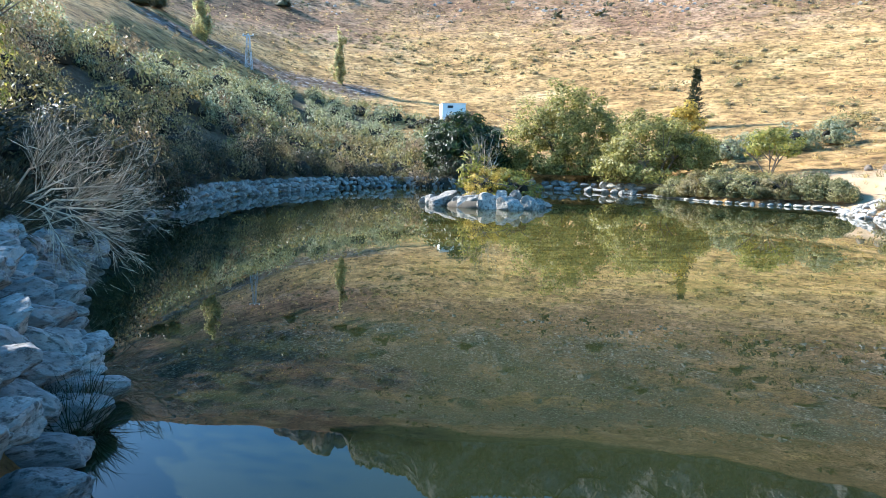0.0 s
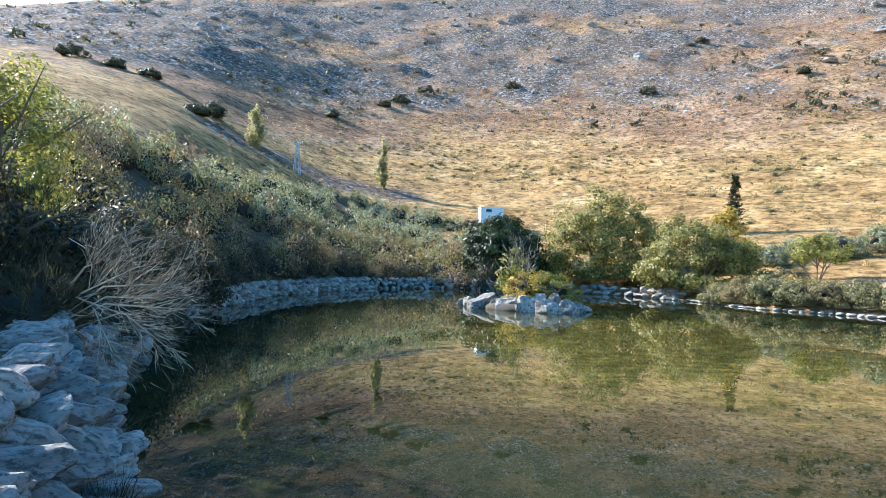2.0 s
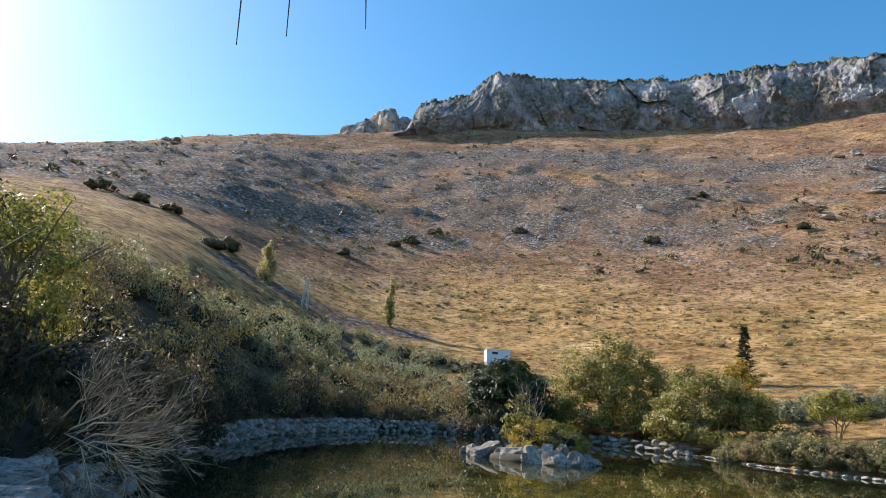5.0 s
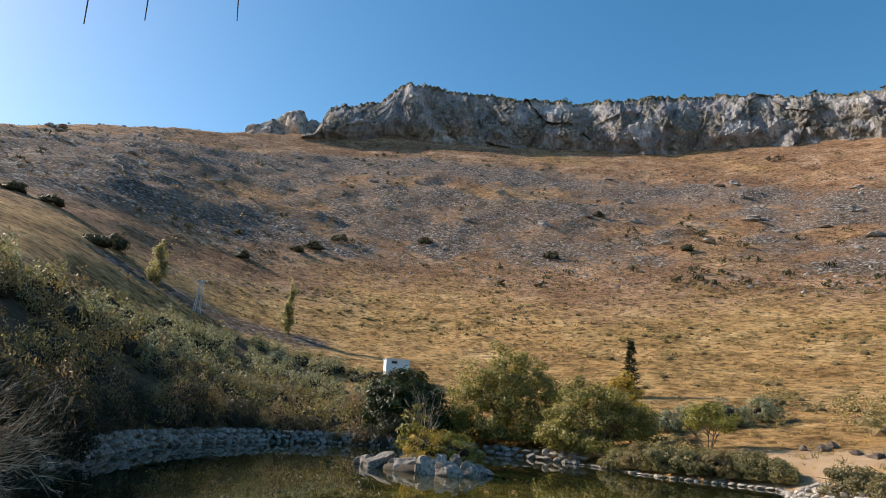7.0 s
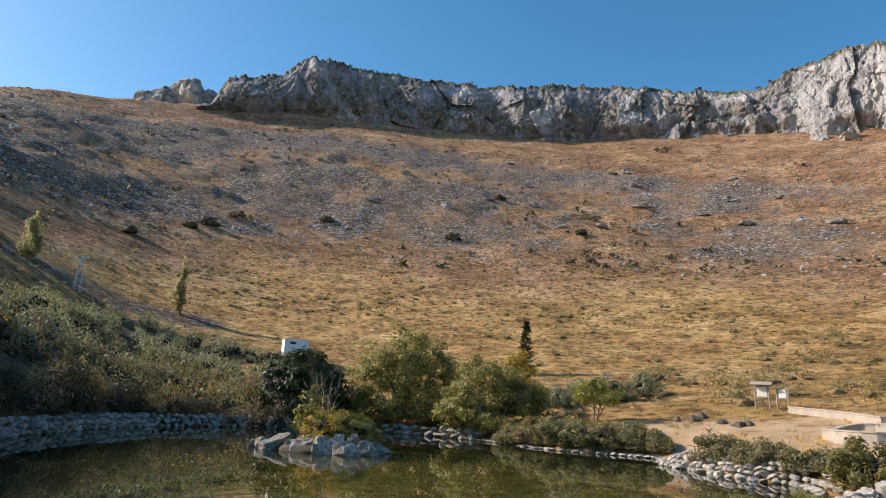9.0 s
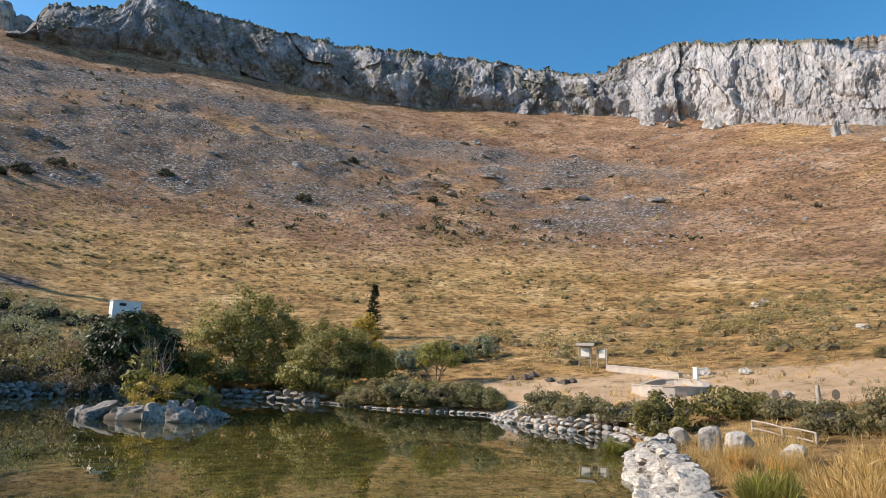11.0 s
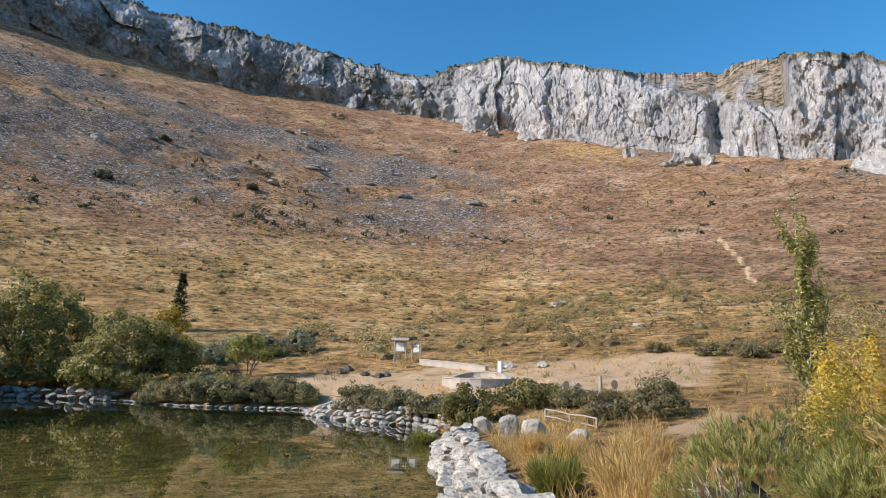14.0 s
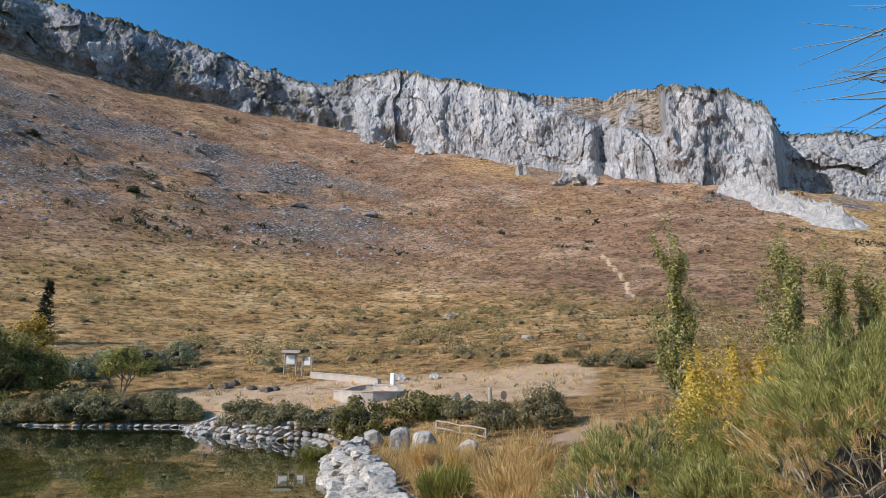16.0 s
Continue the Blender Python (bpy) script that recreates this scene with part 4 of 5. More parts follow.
for k, (x, y, sx, h, mat) in enumerate([(2.2, 33.9, 1.25, 1.9, M_ISLE), (3.9, 33.7, 1.25, 1.75, M_YGREEN), (3.0, 34.6, 1.2, 1.9, M_ISLE)]):
    leafy("islet_bush", 36 + k, (x, y), (sx, sx * 0.8, h), mat, "bushy golden-green shrub among the islet's rocks", "shrub", 60, 90, 0.055, 0.3, 4, -0.3, "shrubs on the islet", foot=0.3, sink=gz(x, y) - 0.4)
leafy("sapling", 31, (1.5, 34.9), (0.8, 0.7, 3.2), M_YGREEN, "yellow-green sapling on the islet", "sapling", 14, 60, 0.12, 0.4, 2, sink=-1.4, foot=0.5, dense=False)

# ---------------------------------------------------------------- far bank bushes and trees
leafy("fig_tree", 1, (2.0, 57.5), (5.2, 3.4, 5.8), M_FIG, "dark green broad bush on the far bank", "bush", 240, 75, 0.19, 0.75, foot=0.2)
leafy("willow_tree", 2, (10.9, 57.0), (6.9, 4.4, 7.9), M_WILLOW, "large sunlit yellow-green willow bush on the far bank", "willow", 420, 95, 0.15, 0.8, foot=0.2)
leafy("willow_tree", 3, (16.7, 49.9), (5.3, 3.4, 5.5), M_WILLOW, "rounded green willow bush overhanging the water", "willow", 330, 90, 0.125, 0.65, foot=0.2)
leafy("yellow_tree", 4, (20.7, 56.3), (2.3, 2.0, 4.6), M_YELLOW, "small tree with orange-yellow autumn leaves", "tree", 40, 110, 0.15, 0.6, dense=False)
leafy("small_tree", 5, (22.6, 44.4), (2.2, 2.0, 3.2), M_YGREEN, "small spreading tree with bare forked trunk on dry earth", "tree", 34, 90, 0.11, 0.5, 4, -0.1, foot=0.62, trunk_r=0.07, dense=False)
for k, (x, y, sx, sy, h) in enumerate([(16.7, 45.4, 1.7, 1.4, 1.5), (17.6, 43.4, 1.9, 1.6, 1.8), (18.4, 41.7, 2.0, 1.6, 1.9), (19.8, 40.5, 2.0, 1.5, 1.9), (21.0, 39.6, 1.9, 1.4, 1.8), (22.3, 38.7, 1.7, 1.3, 1.7), (23.2, 37.5, 1.3, 1.2, 1.4)]):
    leafy("bramble_mound", 20 + k, (x, y), (sx, sy, h), (M_BROOM, M_OLIVE, M_BROOM)[k % 3], "low grey-green bramble mound at the water's edge", "bramble", 100, 80, 0.07, 0.34, 4, -0.2, "brambles on the shore", foot=0.3)
for k, (x, y, sx, sy, h) in enumerate([(22.3, 29.8, 1.8, 1.4, 1.3), (22.9, 27.2, 2.1, 1.6, 1.2), (23.6, 24.8, 1.8, 1.4, 1.0)]):
    leafy("dark_bramble", 26 + k, (x, y), (sx, sy, h), M_IVY, "dark bramble mound above the rubble shore", "bramble", 40, 110, 0.09, 0.45, 4, -0.2, "brambles on the shore", foot=0.3)
leafy("round_bush", 33, (21.2, 19.9), (2.3, 1.6, 1.9), M_ROUND, "rounded green bush behind the rock point", "bush", 40, 130, 0.08, 0.4, 4, foot=0.35)
leafy("round_bush", 34, (24.6, 19.4), (2.4, 1.6, 1.3), M_ROUND, "rounded olive-green bush behind the rock point", "bush", 44, 120, 0.08, 0.45, 4, foot=0.35)
leafy("round_bush", 35, (22.9, 11.8), (1.5, 1.3, 1.5), M_IVY, "leafy olive bush behind the rail fence", "bush", 44, 130, 0.06, 0.34, 4, foot=0.3)
leafy("round_bush", 36, (22.8, 14.0), (1.5, 1.2, 1.1), M_IVY, "dark low bush behind the rail fence", "bush", 40, 120, 0.06, 0.34, 4, foot=0.3)
leafy("round_bush", 37, (25.0, 17.0), (1.6, 1.2, 0.9), M_IVY, "low olive bush behind the rock point", "bush", 40, 120, 0.07, 0.36, 4, foot=0.3)
for k, (a, r, s, h) in enumerate([(23.5, 57, 1.7, 1.9), (26.0, 59, 1.9, 2.0), (28.5, 60, 2.0, 2.1), (31.0, 62, 1.8, 2.0)]):
    leafy("saltbush", 40 + k, polar(a, r), (s, s, h), M_GREY, "silvery blue-green saltbush on the dry slope", "saltbush", 30, 90, 0.12, 0.5, 3, group="saltbushes on the slope", foot=0.35)


def conifer(x, y, top, width, seed=8):
    rng = np.random.default_rng(seed)
    z = gz(x, y)
    h = top - z
    root = new("conifer")
    root.location = (x, y, z)
    bm = bmesh.new()
    tube(bm, [(0, 0, -0.2), (0.04, 0, h * 0.5), (0, 0, h)], [0.1, 0.06, 0.015], 7)
    part("trunk", bm, M_BARK, root)
    n = 260
    t = rng.uniform(0.06, 1, n)
    a = rng.uniform(0, 6.28, n)
    b = np.stack([0 * t, 0 * t, t * h], 1)
    w = np.stack([np.cos(a), np.sin(a), 0.25 + 0 * t], 1)
    L = width * (1.08 - t) * rng.uniform(0.5, 1.1, n) + 0.12
    w1 = w / np.linalg.norm(w, axis=1, keepdims=True)
    sets = [stems(rng, b, w, L, np.full(n, 0.03), 0.2, 0.15)]
    k = np.repeat(np.arange(n), 9)
    b2 = b[k] + w1[k] * (L[k] * rng.uniform(0.2, 1, len(k)))[:, None]
    sets.append(stems(rng, b2, w1[k] + rng.normal(size=(len(k), 3)) * 0.6, np.full(len(k), 0.3), np.full(len(k), 0.035), 0.2))
    V, F = join(sets)
    link_mesh("needles", V, F, M_CONIFER, root)
    return tagged(root, "small dark pointed conifer on the slope", "conifer")


conifer(25.9, 67.2, 12.1, 1.15)
columnar("poplar_tree", 11, (-33.2, 89.1), 23.9 - gz(-33.2, 89.1), 1.5, M_PALELEAF, "slim pale poplar on the scrubby spur", n=60, per=60, leaf=0.2)
columnar("poplar_tree", 12, (-16.3, 98.8), 21.4 - gz(-16.3, 98.8), 1.4, M_PALELEAF, "slim yellowing poplar at the foot of the slope", n=55, per=50, leaf=0.2)
for k, (x, y, top, w) in enumerate([(28.9, 8.6, 10.3, 1.1), (31.9, 4.5, 10.3, 1.3), (36.1, 3.2, 9.9, 1.0), (38.2, 1.7, 9.4, 1.0), (39.5, 0.0, 9.4, 1.1)]):
    columnar("poplar_tree", 14 + k, (x, y), top - gz(x, y), w, M_POPLAR, "upright young poplar with dull yellow-green leaves", n=120, per=75, leaf=0.085, group="poplars in a row")
for k, (x, y, h) in enumerate([(20.8, 5.5, 2.6), (21.2, 4.7, 3.0), (21.6, 3.9, 2.7), (21.0, 3.2, 2.3)]):
    columnar("poplar_sapling", 60 + k, (x, y), h, 0.7, M_SAP, "yellow-leaved poplar sapling beside the brooms", "sapling", 26, 44, 0.07, group="yellow saplings")


# ---------------------------------------------------------------- buildings and posts
def hut(x, y, w, d, top, turn):
    z = gz(x, y) - 0.3
    root = new("hut")
    root.matrix_basis = pose(x, y, z, 0, 0, turn)
    h = top - z
    bm = bmesh.new()
    box(bm, 0, 0, h / 2, w, d, h, 0.03)
    part("wall", bm, M_WHITEWASH, root)
    bm = bmesh.new()
    box(bm, 0, 0, h + 0.05, w + 0.16, d + 0.16, 0.1, 0.02)
    part("roof", bm, M_WHITEWASH, root)
    bm = bmesh.new()
    # no hole: near-black box, the vent's inner shade put into its colour
    box(bm, -w * 0.16, -d / 2 - 0.01, h - 0.35, 0.7, 0.06, 0.3)
    part("window", bm, M_DARK, root, "small dark vent opening")
    return tagged(root, "small whitewashed flat-roofed hut among the scrub", "hut")


for k, (x, y, sx, h) in enumerate([(-1.2, 77.5, 1.6, 2.0), (1.0, 77.0, 1.7, 2.6), (3.0, 77.6, 1.7, 2.8)]):
    leafy("hut_bush", 600 + k, (x, y), (sx, sx, h), M_SHADE, "grey-green bush in front of the hut", "bush", 40, 90, 0.12, 0.5, 4, -0.3, "bushes by the hut", foot=0.35)
hut(0.85, 80.5, 2.9, 2.6, 9.15, 8)


def mast(x, y, top):
    z = gz(x, y)
    h = top - z
    root = new("lattice_mast")
    root.location = (x, y, z)
    for sx, sy in ((-1, -1), (1, -1), (1, 1), (-1, 1)):
        bm = bmesh.new()
        tube(bm, [(sx * 0.42, sy * 0.42, -0.2), (sx * 0.16, sy * 0.16, h)], [0.05, 0.04], 5)
        part("leg", bm, M_METAL, root)
    n = 9
    for k in range(n):
        z0, z1 = h * k / n, h * (k + 1) / n
        e0, e1 = 0.42 - 0.26 * k / n, 0.42 - 0.26 * (k + 1) / n
        for ax, ay, bx, by in ((-1, -1, 1, -1), (1, -1, 1, 1), (1, 1, -1, 1), (-1, 1, -1, -1)):
            bm = bmesh.new()
            if k % 2:
                ax, ay, bx, by = bx, by, ax, ay
            tube(bm, [(ax * e0, ay * e0, z0), (bx * e1, by * e1, z1)], [0.025, 0.025], 4)
            part("brace", bm, M_METAL, root)
    bm = bmesh.new()
    box(bm, 0, 0, h + 0.04, 1.5, 0.1, 0.09)
    arm = part("crossarm", bm, M_METAL, root)
    for sx in (-0.65, 0, 0.65):
        bm = bmesh.new()
        tube(bm, [(sx, 0, h + 0.08), (sx, 0, h + 0.2), (sx, 0, h + 0.32)], [0.05, 0.09, 0.04], 8)
        part("insulator", bm, M_WHITEWASH, arm)
    return tagged(root, "grey steel lattice power mast", "power mast")


mast(-26.2, 86.3, 18.0)


def notice_board(x, y, turn, w, h, board_h, roof):
    root = new("notice_board")
    root.matrix_basis = pose(x, y, gz(x, y), 0, 0, turn)
    for sx in (-1, 1):
        bm = bmesh.new()
        tube(bm, [(sx * w / 2, 0, -0.2), (sx * w / 2, 0, h)], [0.06, 0.055], 8)
        part("post", bm, M_WOOD, root)
    bm = bmesh.new()
    box(bm, 0, -0.02, h - board_h / 2 - 0.12, w - 0.14, 0.05, board_h, 0.01)
    b = part("panel", bm, M_WOOD, root)
    bm = bmesh.new()
    box(bm, 0, -0.055, h - board_h / 2 - 0.12, w - 0.3, 0.016, board_h - 0.16)
    part("sheet", bm, M_PAPER, b, "pale printed sheet")
    if roof:
        for sy in (-1, 1):
            bm = bmesh.new()
            r = bmesh.ops.create_cube(bm, size=1, matrix=pose(0, sy * 0.2, h + 0.06, -sy * 28, 0, 0) @ Matrix.Diagonal((w + 0.5, 0.5, 0.05, 1)))
            part("roof_board", bm, M_WOOD, root)
    return tagged(root, "wooden notice board with a pale sheet on the dry bank", "notice board", "notice boards")


notice_board(34.4, 41.0, -50, 0.95, 1.85, 0.85, True)
notice_board(35.3, 40.0, -54, 0.75, 1.6, 0.75, False)


def low_wall(name, line, height, thick, label, level=None, closed=False):
    """A low rendered wall with a coping along a line; its top follows the ground, or keeps to a level where the ground is lower."""
    n = len(line)
    P = [Vector((x, y)) for x, y in line]
    tops = [max(gz(x, y) + height, level or -9) for x, y in line]
    bm = bmesh.new()

    def ring(k, wide, lo, hi):
        a, b = P[(k - 1) % n] if closed or k else P[k], P[(k + 1) % n] if closed or k < n - 1 else P[k]
        d = (b - a).normalized()
        side = Vector((-d.y, d.x)) * wide / 2
        return [bm.verts.new((P[k].x + e * side.x, P[k].y + e * side.y, z)) for e, z in ((-1, lo), (1, lo), (1, hi), (-1, hi))]
    for wide, low, high in ((thick, -1.9, 0.0), (thick + 0.1, 0.0, 0.07)):
        rings = [ring(k, wide, tops[k] + low, tops[k] + high) for k in range(n)]
        for k in range(n if closed else n - 1):
            r, q = rings[k], rings[(k + 1) % n]
            for i in range(4):
                bm.faces.new((r[i], r[(i + 1) % 4], q[(i + 1) % 4], q[i]))
        if not closed:
            bm.faces.new(rings[0][::-1])
            bm.faces.new(rings[-1])
    return tagged(part(name, bm, M_CONCRETE, None), label, "low wall")


ca, sa_ = math.cos(math.radians(PIT[4])), math.sin(math.radians(PIT[4]))
oval = [(PIT[2] * 1.06 * math.cos(2 * math.pi * k / 22), PIT[3] * 1.06 * math.sin(2 * math.pi * k / 22)) for k in range(22)]
low_wall("basin_wall", [(PIT[0] + u * ca - v * sa_, PIT[1] + u * sa_ + v * ca) for u, v in oval], 0.12, 0.28, "pale rendered ring wall of a sunken stone basin", 2.3, True)
low_wall("ramp_wall", [(34.6, 38.6), (34.7, 36.0), (34.6, 33.2), (34.4, 31.2)], 0.4, 0.3, "pale rendered wall behind the basin")
bm = bmesh.new()
box(bm, 0, 0, 0.3, 0.3, 0.3, 0.9, 0.03, 20)
box(bm, 0, 0, 0.78, 0.38, 0.38, 0.07, 0.02, 20)
pillar = tagged(part("pillar", bm, M_WHITEWASH, None), "short white square pillar at the basin's corner", "pillar")
pillar.location = (34.7, 30.2, gz(34.7, 30.2))

for x, y, sx, sy, sz, a in [(18.0, 16.3, 0.75, 0.7, 0.85, 20), (17.7, 14.9, 0.95, 0.8, 1.05, 45), (17.3, 13.4, 1.35, 0.9, 0.9, 50), (16.6, 11.2, 0.9, 0.7, 0.6, 30)]:
    boulder(x, y, gz(x, y) + sz * 0.28, sx * 0.85, sy * 0.85, sz * 0.82, a, ROCK_BLOCK, "squared pale limestone block lying in dry grass", "blocks beside the track", "stone_block")
for a, r, sx, sy, sz in [(49.5, 48, 1.1, 0.8, 0.7), (52.5, 47, 1.2, 0.6, 0.6), (36, 41.5, 0.9, 0.6, 0.4), (34.4, 41, 0.5, 0.5, 0.4), (38, 40, 0.8, 0.5, 0.3), (54.5, 37, 0.6, 0.5, 0.4), (55.6, 37.5, 0.7, 0.5, 0.4), (53.6, 90, 1.6, 1.2, 0.9), (54.1, 91, 1.5, 1.0, 0.9), (54.6, 91, 1.4, 1.0, 0.7), (55.1, 90, 1.0, 0.8, 0.6), (60.8, 67, 1.3, 0.9, 0.7)]:
    x, y = polar(a, r)
    boulder(x, y, gz(x, y) + sz * 0.2, sx, sy, sz, a, ROCK_PALE, "weathered pale stone on the dry bank", "stones on the bank", "field_stone")


def post(x, y, h, r, mat, label, name="post"):
    bm = bmesh.new()
    tube(bm, [(0, 0, -0.3), (0, 0, h * 0.9), (0, 0, h)], [r, r, r * 0.7], 10)
    ob = part(name, bm, mat, None)
    ob.location = (x, y, gz(x, y))
    return tagged(ob, label, "post")


post(23.6, 14.9, 1.5, 0.08, M_WOOD, "weathered round wooden post by the track", "wooden_post")
post(15.2, 8.0, 0.55, 0.09, M_BARK, "short dark wooden stump post in dry grass", "stump_post")


def disc_sign(x, y):
    root = new("round_sign")
    root.matrix_basis = pose(x, y, gz(x, y), 0, 0, -50)
    bm = bmesh.new()
    tube(bm, [(0, 0, -0.2), (0, 0, 0.25)], [0.03, 0.03], 6)
    part("post", bm, M_WOOD, root)
    bm = bmesh.new()
    bmesh.ops.create_cone(bm, cap_ends=True, segments=20, radius1=0.19, radius2=0.19, depth=0.05, matrix=pose(0, -0.05, 0.38, 90) @ Matrix.Diagonal((0.85, 1.2, 1, 1)))
    part("disc", bm, M_BARK, root)
    return tagged(root, "small dark rounded sign on a short post", "sign", "signs by the track")


for a, r in ((54.76, 35.8), (58.83, 34.0)):
    disc_sign(*polar(a, r))


def rail_fence():
    """Two peeled-log rails on short posts beside the track."""
    line = [(22.1, 16.6), (21.0, 14.6), (19.9, 12.7)]
    root = new("rail_fence")
    root.location = (line[0][0], line[0][1], gz(*line[0]))
    base = Vector(root.location)
    for x, y in line:
        bm = bmesh.new()
        p = Vector((x, y, gz(x, y))) - base
        tube(bm, [p + Vector((0, 0, -0.2)), p + Vector((0, 0, 0.4))], [0.05, 0.045], 8)
        part("post", bm, M_WOOD, root)
    for (ax, ay), (bx, by) in zip(line, line[1:]):
        for h in (0.1, 0.38):
            bm = bmesh.new()
            a, b = Vector((ax, ay, gz(ax, ay) + h)) - base, Vector((bx, by, gz(bx, by) + h)) - base
            tube(bm, [a, (a + b) / 2 + Vector((0, 0, 0.03)), b], [0.034, 0.032, 0.028], 8)
            part("rail", bm, M_WOOD, root)
    return tagged(root, "low rail fence of peeled grey logs", "fence")


rail_fence()

# ---------------------------------------------------------------- near plants
def tufted_dome(seed, clusters, per, shoot, width, size, low=0.0, high=1.0):
    """The fine-shooted skin of a broom: small fans of short shoots over a lumpy dome, with gaps between them."""
    rng = np.random.default_rng(seed)
    d = rng.normal(size=(clusters * 6, 3))
    d /= np.linalg.norm(d, axis=1, keepdims=True)
    d = d[(d[:, 2] > low) & (d[:, 2] < high)][:clusters]
    lump = 0.78 + 0.3 * vnoise(d[:, 0] * 2.6 + 5, d[:, 1] * 2.6 + d[:, 2] * 2.1, seed) + 0.14 * vnoise(d[:, 0] * 8, d[:, 1] * 8 + d[:, 2] * 5, seed + 1)
    c = d * (lump * rng.uniform(0.72, 1.0, len(d)))[:, None] * np.array(size)
    k = np.repeat(np.arange(len(d)), per)
    n = len(k)
    base = c[k] + rng.normal(size=(n, 3)) * shoot * 0.16
    lean = rng.normal(size=(len(d), 3)) * 0.28
    way = d[k] * 0.75 + np.array([0, 0, 0.35]) + lean[k] + rng.normal(size=(n, 3)) * 0.3
    return stems(rng, base, way, shoot * rng.uniform(0.5, 1.25, n), np.full(n, width), 0.35, 0.05, d[k])


def broom_bush(seed, x, y, sx, h, clusters, mat, gold=0.45, fine=0.0036):
    """A rounded broom: green fine-shooted top, dry golden underside, pale crooked stems, and a near-black lump that
    stands for the shade inside.
    """
    root = new("broom_bush")
    root.location = (x, y, gz(x, y))
    V, F = tufted_dome(seed, clusters, 26, 0.12, fine, (sx, sx, h), gold)
    link_mesh("green_top", V, F, mat, root)
    V, F = tufted_dome(seed + 100, int(clusters * 0.7), 16, 0.15, fine, (sx * 0.97, sx * 0.97, h), -0.12, gold + 0.12)
    link_mesh("dry_skirt", V, F, M_STRAW, root, "dry golden lower shoots")
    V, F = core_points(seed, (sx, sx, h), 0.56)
    link_mesh("inner_shade", V, F, M_INNER_SHADE, root)
    V, F = broom_points(seed + 200, h * 0.75, sx * 0.6, 70, 0.008, 1.1)
    link_mesh("stem_tangle", V, F, M_DEAD, root, "pale crooked bare stems")
    return tagged(root, "rounded green broom bush with a dry golden underside", "broom", "green brooms")


for k, (x, y, sx, h, n, mat, gold) in enumerate([(8.75, 3.25, 1.1, 1.45, 620, M_SPIKE, 0.05), (9.0, 0.5, 1.7, 2.65, 1350, M_SPIKE, 0.55), (8.3, 1.9, 0.85, 1.15, 500, M_SPIKE, 0.45), (9.9, 2.2, 0.95, 1.45, 400, M_YGREEN, 0.3), (8.4, -1.9, 1.5, 2.3, 250, M_SPIKE, 0.5)]):
    broom_bush(70 + k, x, y, sx, h, n, mat, gold)
for k, (x, y, sx, h, n) in enumerate([(13.0, 3.4, 1.2, 1.3, 120), (15.5, 5.0, 1.3, 1.2, 110)]):
    broom_bush(77 + k, x, y, sx, h, n, M_BROOM, 0.2, 0.009)
leafy("yellow_bush", 66, polar(77.0, 12.2), (0.95, 0.9, 2.4), M_SAP, "bushy yellow-leaved poplar suckers beside the brooms", "bush", 60, 90, 0.03, 0.3, 6, -0.3, "yellow saplings", foot=0.3, trunk_r=0.02, dense=False)
leafy("yellow_bush", 67, polar(74.6, 12.6), (0.6, 0.6, 2.0), M_YGREEN, "bushy yellow-green poplar suckers beside the brooms", "bush", 36, 90, 0.03, 0.28, 5, -0.3, "yellow saplings", foot=0.3, trunk_r=0.02, dense=False)
for k, (x, y, s, h) in enumerate([(10.2, 6.0, 0.9, 1.3), (9.2, 5.1, 1.0, 1.4), (11.6, 6.6, 0.8, 1.1), (8.3, 4.5, 0.8, 1.1), (12.6, 6.8, 0.8, 1.2), (13.6, 9.4, 0.6, 0.8), (14.4, 11.2, 0.6, 0.8), (8.0, 2.5, 0.5, 0.5), (7.6, 0.9, 0.6, 0.5), (9.8, 4.4, 0.7, 1.0), (11.4, 4.6, 0.9, 1.0), (9.4, 2.6, 0.6, 0.9)]):
    V, F = broom_points(80 + k, 1.0, 0.8, 420, 0.006, 0.8, 0.22)
    shrub("straw_clump", V, F, M_STRAW, x, y, (s, s, h), k * 50, "tall clump of dry golden grass", "grass clump", "dry grass clumps")
for k, (x, y, s, h) in enumerate([(10.2, 7.3, 0.75, 0.95), (11.2, 8.1, 0.5, 0.6), (16.8, 18.2, 0.7, 0.7)]):
    V, F = broom_points(95 + k, 1.0, 0.8, 500, 0.008, 0.9)
    shrub("green_shrub", V, F, M_YGREEN, x, y, (s, s, h), k * 70, "bushy yellow-green shrub in dry grass", "shrub", "green shrubs by the rocks")

# the 5.6 m bush stands mostly out of view, added to shade the rockwork
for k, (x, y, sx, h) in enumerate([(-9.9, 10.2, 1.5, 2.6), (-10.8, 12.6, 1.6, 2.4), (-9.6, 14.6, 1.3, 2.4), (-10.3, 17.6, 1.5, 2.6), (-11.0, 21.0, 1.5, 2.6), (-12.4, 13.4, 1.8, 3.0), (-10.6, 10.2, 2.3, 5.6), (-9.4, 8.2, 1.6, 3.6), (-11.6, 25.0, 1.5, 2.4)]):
    leafy("bank_bush", 740 + k, (x, y), (sx, sx, h), M_SHADE, "dense leafy bush on the shaded bank, with shade in its colour", "bush", 48, 110, 0.07, 0.5, 5, -0.3, "dark bushes on the bank", foot=0.35)


